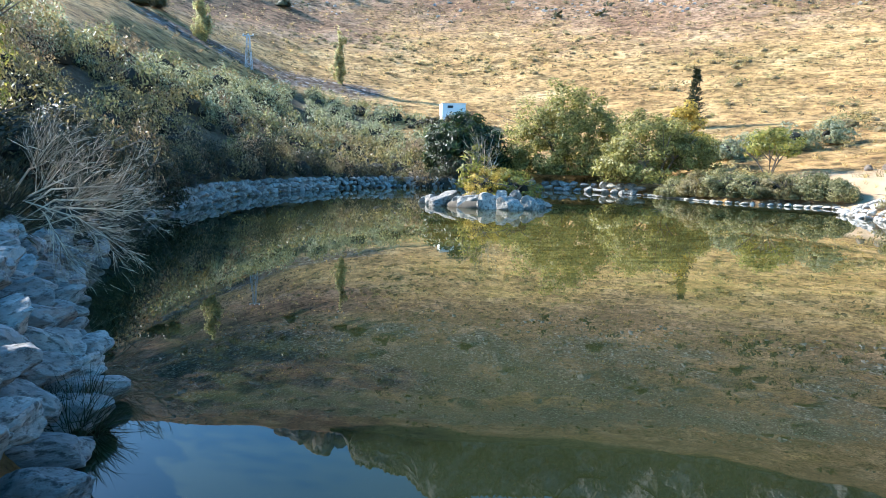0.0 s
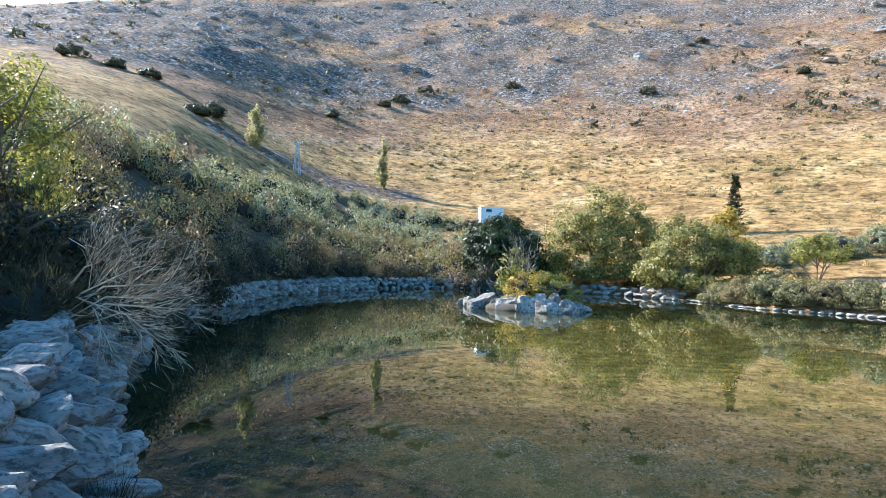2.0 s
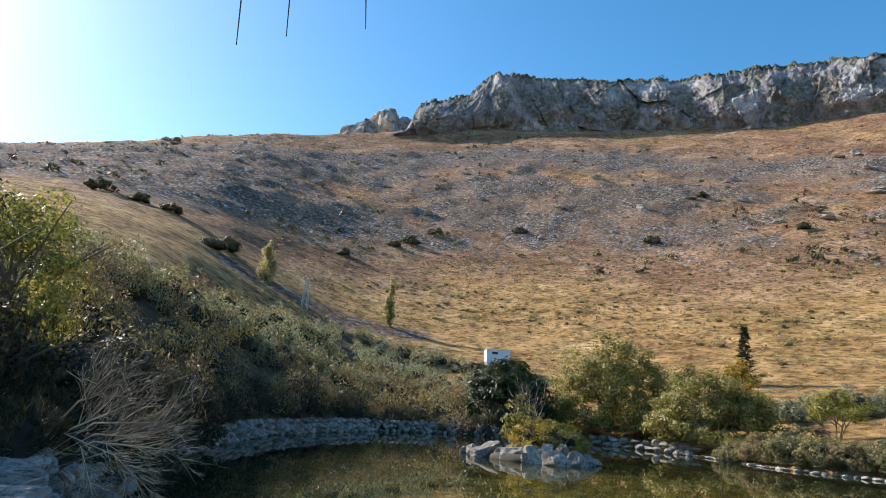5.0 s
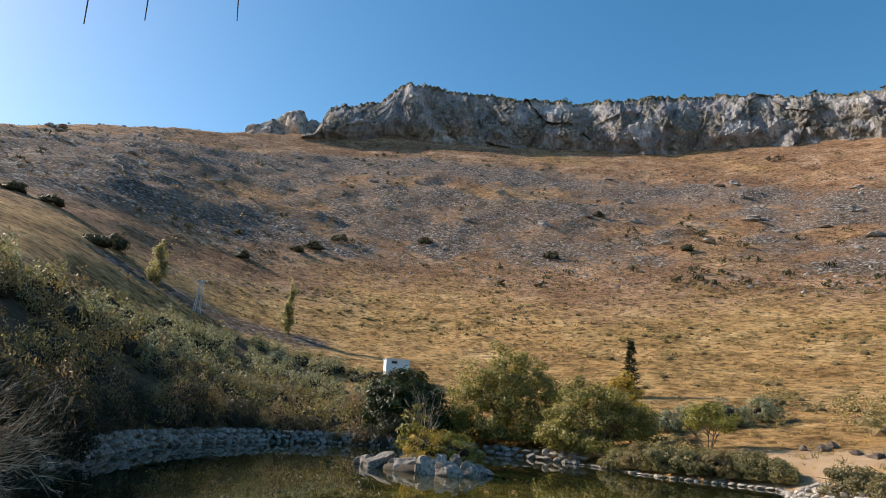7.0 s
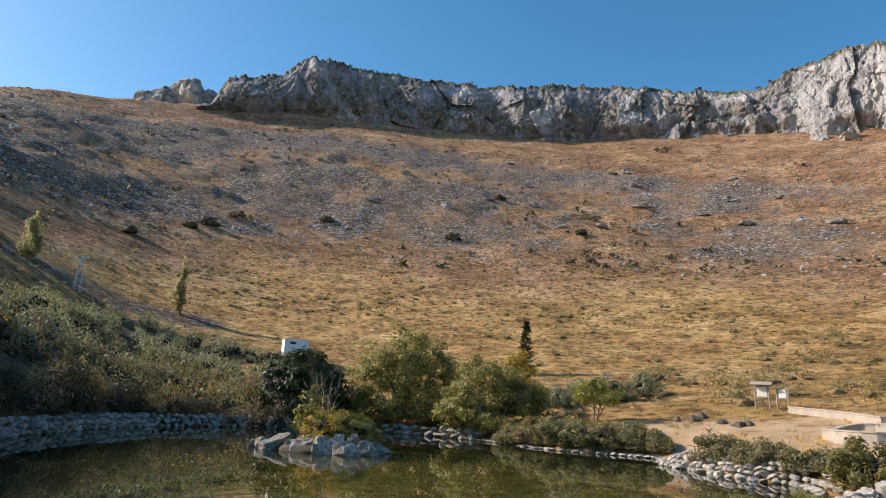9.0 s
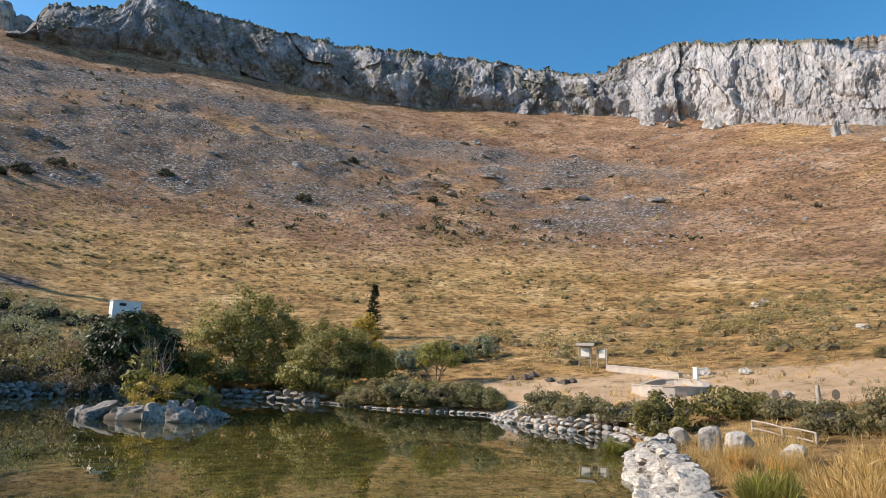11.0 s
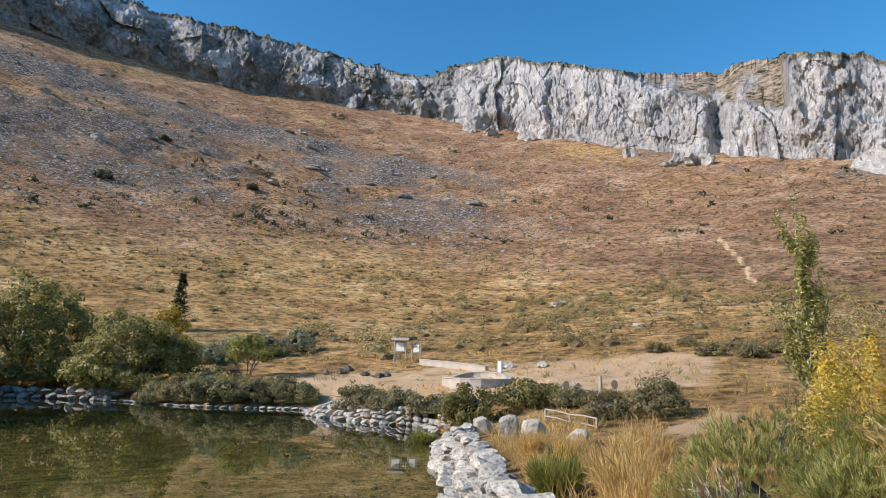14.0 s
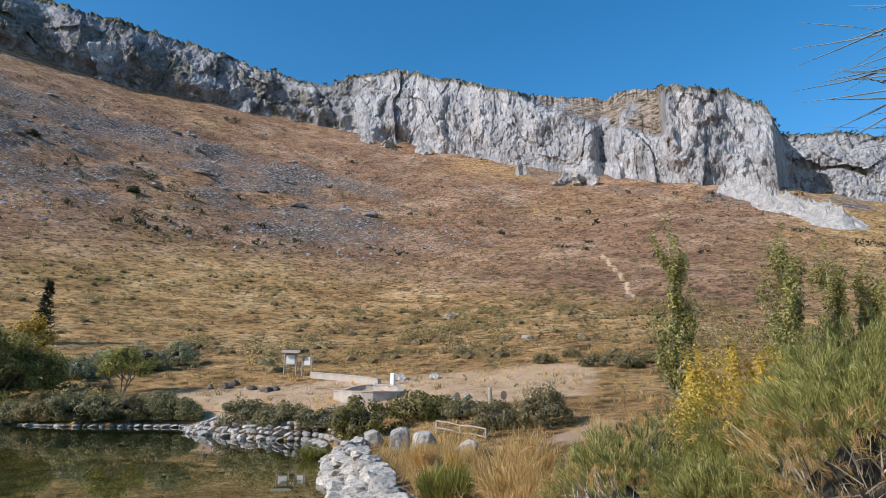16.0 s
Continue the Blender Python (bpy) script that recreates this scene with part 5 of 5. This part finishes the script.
def dead_shrub():
    """A dead bush that leans over the water: crooked limbs, each with sprays of thin curving twigs."""
    q = np.random.default_rng(9)
    root = new("dead_shrub")
    root.location = (-8.0, 10.6, 1.0)
    foot = np.array([-8.0, 10.6, 1.0])
    tips = np.array([(-5.9, 10.5, 2.25), (-5.5, 10.8, 1.95), (-5.3, 10.9, 1.5), (-5.6, 10.6, 1.0), (-6.4, 10.2, 2.3), (-6.2, 10.3, 0.8), (-5.5, 10.7, 1.7), (-6.0, 10.4, 1.4)])
    V, F = [], []
    starts, ways = [], []
    for tip in tips:
        crook = (foot * 0.45 + tip * 0.55) + q.normal(size=3) * 0.15 + np.array([0, 0, 0.3])
        bm = bmesh.new()
        tube(bm, [(0, 0, -0.2), tuple(crook - foot), tuple(tip - foot)], [0.03, 0.017, 0.006], 6)
        part("limb", bm, M_DEAD, root)
        for _ in range(26):
            u = q.uniform(0.05, 1.0)
            starts.append(crook + (tip - crook) * u - foot)
            way = (tip - foot) / np.linalg.norm(tip - foot) * 0.7 + q.normal(size=3) * 0.42 + np.array([0.1, 0, (tip[2] - 1.45) * 0.75])
            ways.append(way / np.linalg.norm(way))
    b, w = np.array(starts), np.array(ways)
    L = 0.8 * q.uniform(0.5, 1.15, len(b))
    sets = [stems(q, b, w, L, np.full(len(b), 0.0065), 0.4)]
    for gen, (forks, share) in enumerate(((4, 0.55), (3, 0.5))):
        k = np.repeat(np.arange(len(b)), forks)
        b2 = b[k] + w[k] * (L[k] * q.uniform(0.3, 0.9, len(k)))[:, None]
        w2 = w[k] + q.normal(size=(len(k), 3)) * 0.3 + np.array([0.08, 0, 0.03])
        w2 /= np.linalg.norm(w2, axis=1, keepdims=True)
        L2 = L[k] * share * q.uniform(0.6, 1.1, len(k))
        sets.append(stems(q, b2, w2, L2, np.full(len(k), 0.0048 - 0.0012 * gen), 0.35))
        b, w, L = b2, w2, L2
    V, F = join(sets)
    link_mesh("twig_mass", V, F, M_DEAD, root, "pale dry twigs")
    return tagged(root, "pale bare-twigged dead shrub leaning over the water", "shrub")


dead_shrub()
leafy("leafy_tree", 50, (-12.8, 15.6), (2.4, 2.2, 5.4), M_YGREEN, "backlit yellow-green leafy tree on the shaded bank", "tree", 90, 120, 0.075, 0.55, 5, foot=0.4, dense=False)
for k, (x, y, sx, h) in enumerate([(-7.6, 10.2, 0.8, 0.9), (-9.6, 11.0, 1.3, 1.7), (-8.6, 13.9, 1.0, 1.3), (-11.9, 11.4, 1.7, 2.5), (-9.2, 16.4, 1.1, 1.4), (-9.6, 18.6, 1.0, 1.3), (-10.9, 14.5, 1.4, 2.2), (-9.1, 12.5, 1.0, 1.5), (-10.3, 12.8, 1.2, 2.2), (-10.4, 17.2, 1.4, 2.2), (-10.6, 20.4, 1.3, 1.9)]):
    root = new("bank_broom")
    root.location = (x, y, gz(x, y))
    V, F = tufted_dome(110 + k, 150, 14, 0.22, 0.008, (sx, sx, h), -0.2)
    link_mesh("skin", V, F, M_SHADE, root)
    # lump coloured as the shade inside the bush
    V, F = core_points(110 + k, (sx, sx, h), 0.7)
    link_mesh("inner_shade", V, F, M_INNER_SHADE, root)
    tagged(root, "dense shaded broom bush on the wall top", "broom", "brooms on the bank")

# ---------------------------------------------------------------- scrub and stones of the hillside
rng = np.random.default_rng(12)


def leaf_bush(seed, clumps, per, leaf, core_size=0.52):
    """A soft, small-leaved bush of unit half-width: rounded clumps over a lump that stands in for inner shade."""
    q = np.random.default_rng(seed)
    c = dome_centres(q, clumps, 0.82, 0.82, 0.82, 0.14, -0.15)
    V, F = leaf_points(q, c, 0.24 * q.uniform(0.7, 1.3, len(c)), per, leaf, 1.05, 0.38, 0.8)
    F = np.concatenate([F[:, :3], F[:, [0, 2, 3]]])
    return join([(V, F), core_points(seed, (1, 1, 1), core_size)])


BROOM_NEAR = [leaf_bush(190 + k, 36, 24, 0.043) for k in range(5)]
BROOM_MID = [leaf_bush(200 + k, 24, 15, 0.07) for k in range(5)]
BROOM_LOW = [leaf_bush(210 + k, 18, 14, 0.07, 0.4) for k in range(6)]
TUFT = [stems(np.random.default_rng(220 + k), np.random.default_rng(k).normal(size=(5, 3)) * [0.16, 0.16, 0], np.random.default_rng(k + 5).normal(size=(5, 3)) * [0.7, 0.7, 0.1] + [0, 0, 1], np.full(5, 0.55), np.full(5, 0.055)) for k in range(5)]


def lumps(seed, n=9):
    """A few crossed leaf fans that read as a low round bush from far off."""
    q = np.random.default_rng(seed)
    c = dome_centres(q, n, 0.75, 0.75, 0.6, 0.15, -0.1)
    return leaf_points(q, c, np.full(len(c), 0.28), 3, 0.28)


LUMP = [lumps(230 + k) for k in range(5)]
LUMP_FAR = [lumps(236 + k, 4) for k in range(5)]
ROCKLET = []
for k in range(5):
    bm = rock_points(300 + k, 1, 3.0, 0.35)
    ROCKLET.append((np.array([v.co[:] for v in bm.verts]), np.array([[v.index for v in f.verts] for f in bm.faces])))
    bm.free()


def turn_of(n):
    return rng.uniform(0, 6.28, n)


# front row along the left wall
WALL_BROOM = [leaf_bush(180 + k, 46, 28, 0.042) for k in range(5)]
line = resample([(x - 1.1, y + 0.5) for x, y in WALL_LEFT[3:]] + [(1.5, 56.0)], 1.3)
for k, (x, y, a) in enumerate(line):
    V, F = WALL_BROOM[k % 5]
    w = random.uniform(1.3, 1.9)
    # the darkest broom, three in five, paints the shade under the overhang
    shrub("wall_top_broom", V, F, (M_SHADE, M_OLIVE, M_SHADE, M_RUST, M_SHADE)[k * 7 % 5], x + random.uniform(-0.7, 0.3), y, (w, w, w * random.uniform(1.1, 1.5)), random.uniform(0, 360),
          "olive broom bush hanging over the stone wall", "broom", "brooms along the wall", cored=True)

for mat, n, lab, lo, hi in ((M_BROOM, 120, "grey-green broom scrub covering the spur", 2, 99), (M_OLIVE, 110, "olive broom scrub covering the spur", 2, 16), (M_RUST, 60, "rusty dry scrub on the spur", 2, 14), (M_GREY, 210, "silvery scrub on the spur", 9, 99)):
    p = spread(rng, n, (-58, 2), (13, 104), lambda x, y, a, q: np.where((pond_distance(x, y) > lo) & (pond_distance(x, y) < hi) & (q < np.interp(a, SPUR_AZ, SPUR_R)), 1.0, 0.0), 0.7)
    near = np.hypot(p[:, 0], p[:, 1]) < 42
    for sel, kinds in ((near, BROOM_NEAR), (~near, BROOM_MID)):
        m = int(sel.sum())
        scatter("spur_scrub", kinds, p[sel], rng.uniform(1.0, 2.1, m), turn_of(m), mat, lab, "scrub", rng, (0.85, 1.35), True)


def thicket(a, q):
    """Where the bushes of the slope crowd together: bearing, distance and half-widths of each stand."""
    k = 0.0
    for a0, q0, wa, wq in ((34, 68, 4, 6), (40, 69, 5, 7), (24, 112, 5, 7), (37, 116, 7, 8), (54, 78, 7, 7), (61, 92, 8, 9), (47, 94, 6, 9), (72, 96, 6, 10), (12, 128, 6, 7), (58, 60, 7, 4), (66, 61, 6, 6), (45, 61, 6, 4), (50, 70, 6, 5), (76, 62, 6, 8), (2, 118, 7, 8), (-6, 132, 5, 7), (30, 150, 9, 7), (66, 110, 6, 9)):
        k = np.maximum(k, np.exp(-((a - a0) / wa) ** 2 - ((q - q0) / wq) ** 2))
    return k


def patchy(scale, seed, lo, hi):
    return lambda x, y, a, q: smooth((fbm(x / scale, y / scale, 4, seed) - lo) / (hi - lo))


for mat, n, seed, lab in ((M_OLIVE, 230, 31, "olive broom bushes dotted over the dry slope"), (M_SCRUB, 480, 37, "pale straw-green bushes dotted over the dry slope"), (M_BROOM, 200, 41, "broom bushes dotted over the dry slope")):
    p = spread(rng, n, (-14, 100), (48, 190), lambda x, y, a, q: np.where((a < 12) & (q < 60), 0, np.maximum(0.1 * patchy(20, seed, 0.46, 0.6)(x, y, a, q), thicket(a, q) * patchy(9, seed + 3, 0.4, 0.52)(x, y, a, q))), 0.8)
    low = 1.35 - 0.5 * smooth((np.hypot(p[:, 0], p[:, 1]) - 60) / 60)
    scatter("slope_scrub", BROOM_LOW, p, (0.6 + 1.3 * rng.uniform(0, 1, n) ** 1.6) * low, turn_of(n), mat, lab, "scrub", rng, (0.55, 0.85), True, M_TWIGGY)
TUFT_NEAR = [stems(np.random.default_rng(240 + k), np.random.default_rng(k).normal(size=(12, 3)) * [0.2, 0.2, 0], np.random.default_rng(k + 5).normal(size=(12, 3)) * [0.7, 0.7, 0.1] + [0, 0, 1], np.full(12, 0.6), np.full(12, 0.022)) for k in range(5)]
for mat, n, seed, lab in ((M_STRAW, 5000, 51, "dry straw-coloured grass tussocks"), (M_OLIVE, 2500, 55, "olive grass tussocks on the slope"), (M_RUST, 2500, 57, "rusty dry herb tussocks on the slope")):
    p = spread(rng, n, (-20, 100), (32, 300), lambda x, y, a, q: (0.2 + 0.8 * patchy(14, seed, 0.42, 0.58)(x, y, a, q)) * np.where((q < 52) & (a > 20) & (a < 72), 0.25, 1.0), 0.9)
    near = np.hypot(p[:, 0], p[:, 1]) < 95
    for sel, kinds in ((near, TUFT_NEAR), (~near, TUFT)):
        m = int(sel.sum())
        scatter("grass_tussocks", kinds, p[sel], rng.uniform(0.35, 0.9, m) * (0.7 + p[sel, 1].clip(0, 250) / 400), turn_of(m), mat, lab, "dry grass", rng)
SPECK = [lumps(246 + k, 3) for k in range(5)]
for mat, n, seed, lab in ((M_DARKBUSH, 4600, 63, "small dark herbs speckling the dry slope"), (M_RUST, 4200, 65, "small rusty herbs speckling the dry slope"), (M_OLIVE, 3200, 67, "small olive herbs speckling the dry slope")):
    p = spread(rng, n, (-24, 100), (56, 260), lambda x, y, a, q: (0.12 + 0.88 * patchy(24, seed, 0.42, 0.62)(x, y, a, q)) * np.where((a < 0) & (q < np.interp(a, SPUR_AZ, SPUR_R)), 0.0, 1.0), 0.9)
    scatter("slope_herbs", SPECK, p, rng.uniform(0.22, 0.6, n) * (0.7 + np.hypot(p[:, 0], p[:, 1]) / 300), turn_of(n), mat, lab, "scrub", rng)
n = 4200
p = spread(rng, n, (-60, 100), (150, 425), lambda x, y, a, q: 0.2 + 0.8 * patchy(60, 61, 0.42, 0.6)(x, y, a, q))
scatter("hill_scrub", LUMP_FAR, p, rng.uniform(0.4, 1.2, n), turn_of(n), M_RUST, "low dry herbs on the upper slope", "scrub", rng)
n = 1100
p = spread(rng, n, (-60, 100), (150, 415), lambda x, y, a, q: 0.15 + 0.85 * patchy(70, 71, 0.5, 0.62)(x, y, a, q))
scatter("hill_bushes", LUMP, p, 0.6 + 1.9 * rng.uniform(0, 1, n) ** 3, turn_of(n), M_DARKBUSH, "dark round bushes dotted over the upper slope", "bush", rng)
n = 6000
p = spread(rng, n, (-60, 60), (150, 350), lambda x, y, a, q: patchy(45, 21, 0.4, 0.55)(x, y, a, q))
scatter("scree_rocks", ROCKLET, p, 0.35 + 1.1 * rng.uniform(0, 1, n) ** 3, turn_of(n), M_RUBBLE, "grey loose rocks of the scree", "rock", rng, (0.5, 1.0))


# ---------------------------------------------------------------- branches that reach into the view
def reaching_tree(name, foot, limb, twigs, label, seed, mat, width=0.004):
    """A slim tree beside the standing point: trunk, one long limb, and thin hanging twigs (start, end)."""
    rng = np.random.default_rng(seed)
    root = new(name)
    root.location = (foot[0], foot[1], gz(*foot))
    base = Vector(root.location)
    bm = bmesh.new()
    tube(bm, [Vector((0, 0, -0.2))] + [Vector(p) - base for p in limb], [0.09] + [0.08 * 0.62 ** k for k in range(1, len(limb) + 1)], 8)
    part("trunk", bm, M_BARK, root)
    for a, b in twigs:
        a, b = Vector(a) - base, Vector(b) - base
        bm = bmesh.new()
        mid = (a + b) / 2 + Vector(rng.normal(size=3) * 0.02 * (b - a).length)
        tube(bm, [a, mid, b], [width * 1.6, width, width * 0.35], 5)
        part("twig", bm, mat, root)
    return tagged(root, label, "tree")


reaching_tree("overhanging_tree", (-2.6, -0.2), [(-2.5, -0.1, 3.2), (-2.1, 0.9, 4.9), (-1.4, 2.0, 5.3), (-0.6, 2.6, 5.2)],
              [((-1.12, 2.25, 5.25), (-1.18, 2.36, 3.98)), ((-1.05, 2.3, 5.25), (-1.01, 2.45, 4.08)), ((-0.75, 2.5, 5.2), (-0.7, 2.57, 4.2))],
              "tree beside the standing point with thin hanging twigs", 5, M_BARK, 0.006)
spikes = []
q = np.random.default_rng(77)
for k in range(40):
    a = Vector((4.35 + q.uniform(-0.1, 0.5), -0.15 + q.uniform(-0.4, 0.05), 4.35 + q.uniform(-0.35, 0.45)))
    spikes.append((a, a + Vector((q.uniform(-0.1, 0.25), q.uniform(0.15, 0.6), q.uniform(-0.18, 0.3)))))
reaching_tree("spiny_tree", (4.9, -1.6), [(4.8, -1.4, 2.4), (4.6, -0.8, 3.8), (4.55, -0.45, 4.4)], spikes, "tree with long thin grey-green shoots", 6, M_TWIG, 0.0045)

# herbs and small tufts of the trodden flat between the bank and the slope
for mat, n, seed, size, lab in ((M_STRAW, 800, 91, 0.55, "short dry grass on the trodden flat"), (M_OLIVE, 260, 93, 0.7, "low olive herbs on the trodden flat")):
    p = spread(rng, n, (30, 84), (23, 58), lambda x, y, a, q: np.where(pond_distance(x, y) > 3, 0.1 + 0.9 * patchy(5, seed, 0.44, 0.58)(x, y, a, q), 0.0))
    scatter("flat_herbs", TUFT_NEAR, p, size * rng.uniform(0.5, 1.2, n), turn_of(n), mat, lab, "dry grass", rng)

# bushes along the cliff's rim, and a crag beyond the left end
n = 520
a = rng.uniform(-7, 92, n)
rr = np.interp(a, CREST[0], CREST[1]) + rng.uniform(0, 9, n)
p = np.stack([rr * np.sin(np.radians(a)), rr * np.cos(np.radians(a)), np.interp(a, CREST[0], CREST[2]) - rng.uniform(0, 0.8, n)], 1)
scatter("rim_bushes", LUMP, p, 1.0 + 2.0 * rng.uniform(0, 1, n) ** 2, turn_of(n), M_DARKBUSH, "dark bushes along the cliff's rim", "bush", rng)
for a, r, w, el in ((-14.2, 470, 26, 23.7), (-12.6, 470, 26, 24.3), (-11.0, 470, 30, 24.8), (-9.6, 470, 26, 24.5)):
    x, y = polar(a, r)
    top = EYE + r * math.tan(radians(el))
    boulder(x, y, top - 14, w, w, 32, a * 20, ROCK_NEAR, "distant grey limestone crag on the skyline", "distant crags", "distant_crag")

# dry grass on the near right bank, and a dark sedge at the waterline
BLADES = [stems(np.random.default_rng(400 + k), np.random.default_rng(k).normal(size=(16, 3)) * [0.12, 0.12, 0], np.random.default_rng(k + 9).normal(size=(16, 3)) * [0.5, 0.5, 0.1] + [0, 0, 1], np.full(16, 0.5), np.full(16, 0.006), 0.5, 0.1) for k in range(5)]
n = 1900
p = spread(rng, n, (44, 110), (5, 26), lambda x, y, a, q: np.where((pond_distance(x, y) > 1.6) & ~((a > 60) & (q < 10.5)) & ~((q > 13) & (a > 57) & (a < 66)), 0.3 + 0.7 * patchy(3, 81, 0.4, 0.6)(x, y, a, q), 0.0))
scatter("bank_grass", BLADES, p, rng.uniform(0.5, 1.2, n), turn_of(n), M_STRAW, "fine dry straw grass on the near bank", "dry grass", rng)
V, F = dome_broom(500, 400, 0.35, 0.004, -0.2, (0.3, 0.3, 0.3))
ob = link_mesh("sedge_tuft", V, F, M_CONIFER)
ob.matrix_basis = Matrix.Translation((-3.25, 5.35, 0.05))
tagged(ob, "dark sedge tuft at the waterline under the rocks", "sedge")

# pale outcrops under the cliff, on the scree and at the cliff's right foot
def outcrop(a, r, w, h, label="weathered grey limestone outcrop on the slope"):
    x, y = polar(a, r)
    boulder(x, y, gz(x, y) + h * 0.22, w, w * rng0.uniform(0.7, 1.0), h, rng0.uniform(0, 180), ROCK_OUT, label, "limestone outcrops", "outcrop")


ROCK_OUT = rock_meshes("outcrop", M_RUBBLE, 6, 3, 5.0, 0.55, 9)
for a, r, w, h in [(60.2, 305, 4, 9), (60.8, 304, 3, 6), (64.5, 290, 7, 8), (65.6, 288, 9, 7), (66.8, 286, 6, 6), (63.8, 284, 5, 4), (45.5, 372, 8, 8), (47.5, 366, 9, 6), (51, 352, 8, 9)]:
    outcrop(a, r, w, h)


def rock_rib(a0, r0, a1, r1, width, height):
    """A broken spine of rock running down the slope from the cliff's foot."""
    (x0, y0), (x1, y1) = polar(a0, r0), polar(a1, r1)
    L = math.hypot(x1 - x0, y1 - y0)
    u, v = np.meshgrid(np.linspace(0, 1, int(L / 0.6)), np.linspace(-1, 1, 40), indexing="ij")
    px, py = -(y1 - y0) / L, (x1 - x0) / L
    bend = (fbm(u * 4, 0 * u, 3, 611) - 0.5) * 9
    X, Y = x0 + (x1 - x0) * u + px * (v * width + bend), y0 + (y1 - y0) * u + py * (v * width + bend)
    top = np.clip(1 - np.abs(v) ** 1.6, 0, 1) * smooth(u / 0.06) * smooth((1 - u) / 0.15)
    rise = height * (0.7 + 0.5 * blocks(u * L / 14, v * 1.6, 621, 0.7) + 0.28 * blocks(u * L / 5, v * 4, 631, 0.8))
    Z = ground_z(X, Y) - 1.2 + top * np.maximum(rise, 0.3) + top * (fbm(u * L / 2, v * 5, 4, 641) - 0.5) * 1.6
    n, k = X.shape
    i, j = np.meshgrid(np.arange(n - 1), np.arange(k - 1), indexing="ij")
    F = np.stack([i * k + j, i * k + j + 1, (i + 1) * k + j + 1, (i + 1) * k + j], -1).reshape(-1, 4)
    ob = link_mesh("rock_rib", np.stack([X, Y, Z], -1).reshape(-1, 3), F, M_RUBBLE)
    return tagged(ob, "broken pale limestone rib running down from the cliff", "rock rib", kind="structure")


rock_rib(78.3, 268, 88.0, 216, 8, 8)
for k in range(46):
    outcrop(rng0.uniform(-36, 48), rng0.uniform(205, 330), rng0.uniform(2, 5), rng0.uniform(1, 2.4))
n = 420
p = spread(rng, n, (-40, 60), (190, 350), lambda x, y, a, q: patchy(45, 21, 0.42, 0.55)(x, y, a, q) * patchy(15, 25, 0.45, 0.6)(x, y, a, q))
scatter("scree_blocks", ROCKLET, p, 1.0 + 1.8 * rng.uniform(0, 1, n) ** 2, turn_of(n), M_RUBBLE, "larger pale blocks lying in the scree", "rock", rng, (0.5, 0.8))
for k, (a, r, sx, h) in enumerate([(62.4, 50, 1.1, 0.6), (64.6, 53, 0.9, 0.6), (66.4, 47.5, 1.2, 0.9), (68.0, 50.5, 0.8, 0.5), (69.6, 46.5, 1.3, 1.1), (71.4, 49, 1.0, 0.8)]):
    leafy("slope_thicket", 700 + k, polar(a, r), (sx, sx, h), (M_IVY, M_OLIVE)[k % 2], "dark low thicket on the tawny slope", "thicket", 30, 80, 0.08, 0.36, 3, -0.2, "thickets on the slope", foot=0.3)
for k, (a, r, sx, h) in enumerate([(-24.1, 104, 2.0, 2.6), (-25.2, 98, 1.8, 1.6), (-7.9, 174, 3.0, 3.2), (-5.4, 189, 4.6, 3.4), (-9.4, 168, 2.4, 2.2), (2.2, 196, 3.2, 2.6), (14.0, 183, 2.8, 2.8), (18.2, 241, 3.0, 2.6),
                                   (25.8, 195, 1.9, 2.2), (33.1, 363, 6.0, 4.0), (-34.5, 130, 3.0, 2.4), (-31.5, 125, 2.4, 1.8), (-29.0, 122, 2.2, 1.8), (-14.0, 150, 1.8, 1.7)]):
    leafy("hillside_bush", 720 + k, polar(a, r), (sx, sx, h * 0.8), M_DARKBUSH, "dark evergreen bush standing alone on the hillside", "bush", 30, 44, 0.3, 0.7, 3, -0.2, "dark bushes on the hillside", foot=0.3, dense=False)
for k, (a, r, w, h) in enumerate([(33.6, 50, 0.6, 0.5), (35.0, 50, 0.9, 0.6), (35.6, 51, 0.8, 0.6), (37.0, 49, 0.9, 0.4), (38.2, 48, 1.1, 0.4), (38.9, 48, 0.7, 0.5)]):
    x, y = polar(a, r)
    boulder(x, y, gz(x, y) + h * 0.2, w, w * 0.8, h, a * 30, ROCK_DARK, "dark brown weathered stone lying on bare earth", "dark stones on the earth", "field_stone")
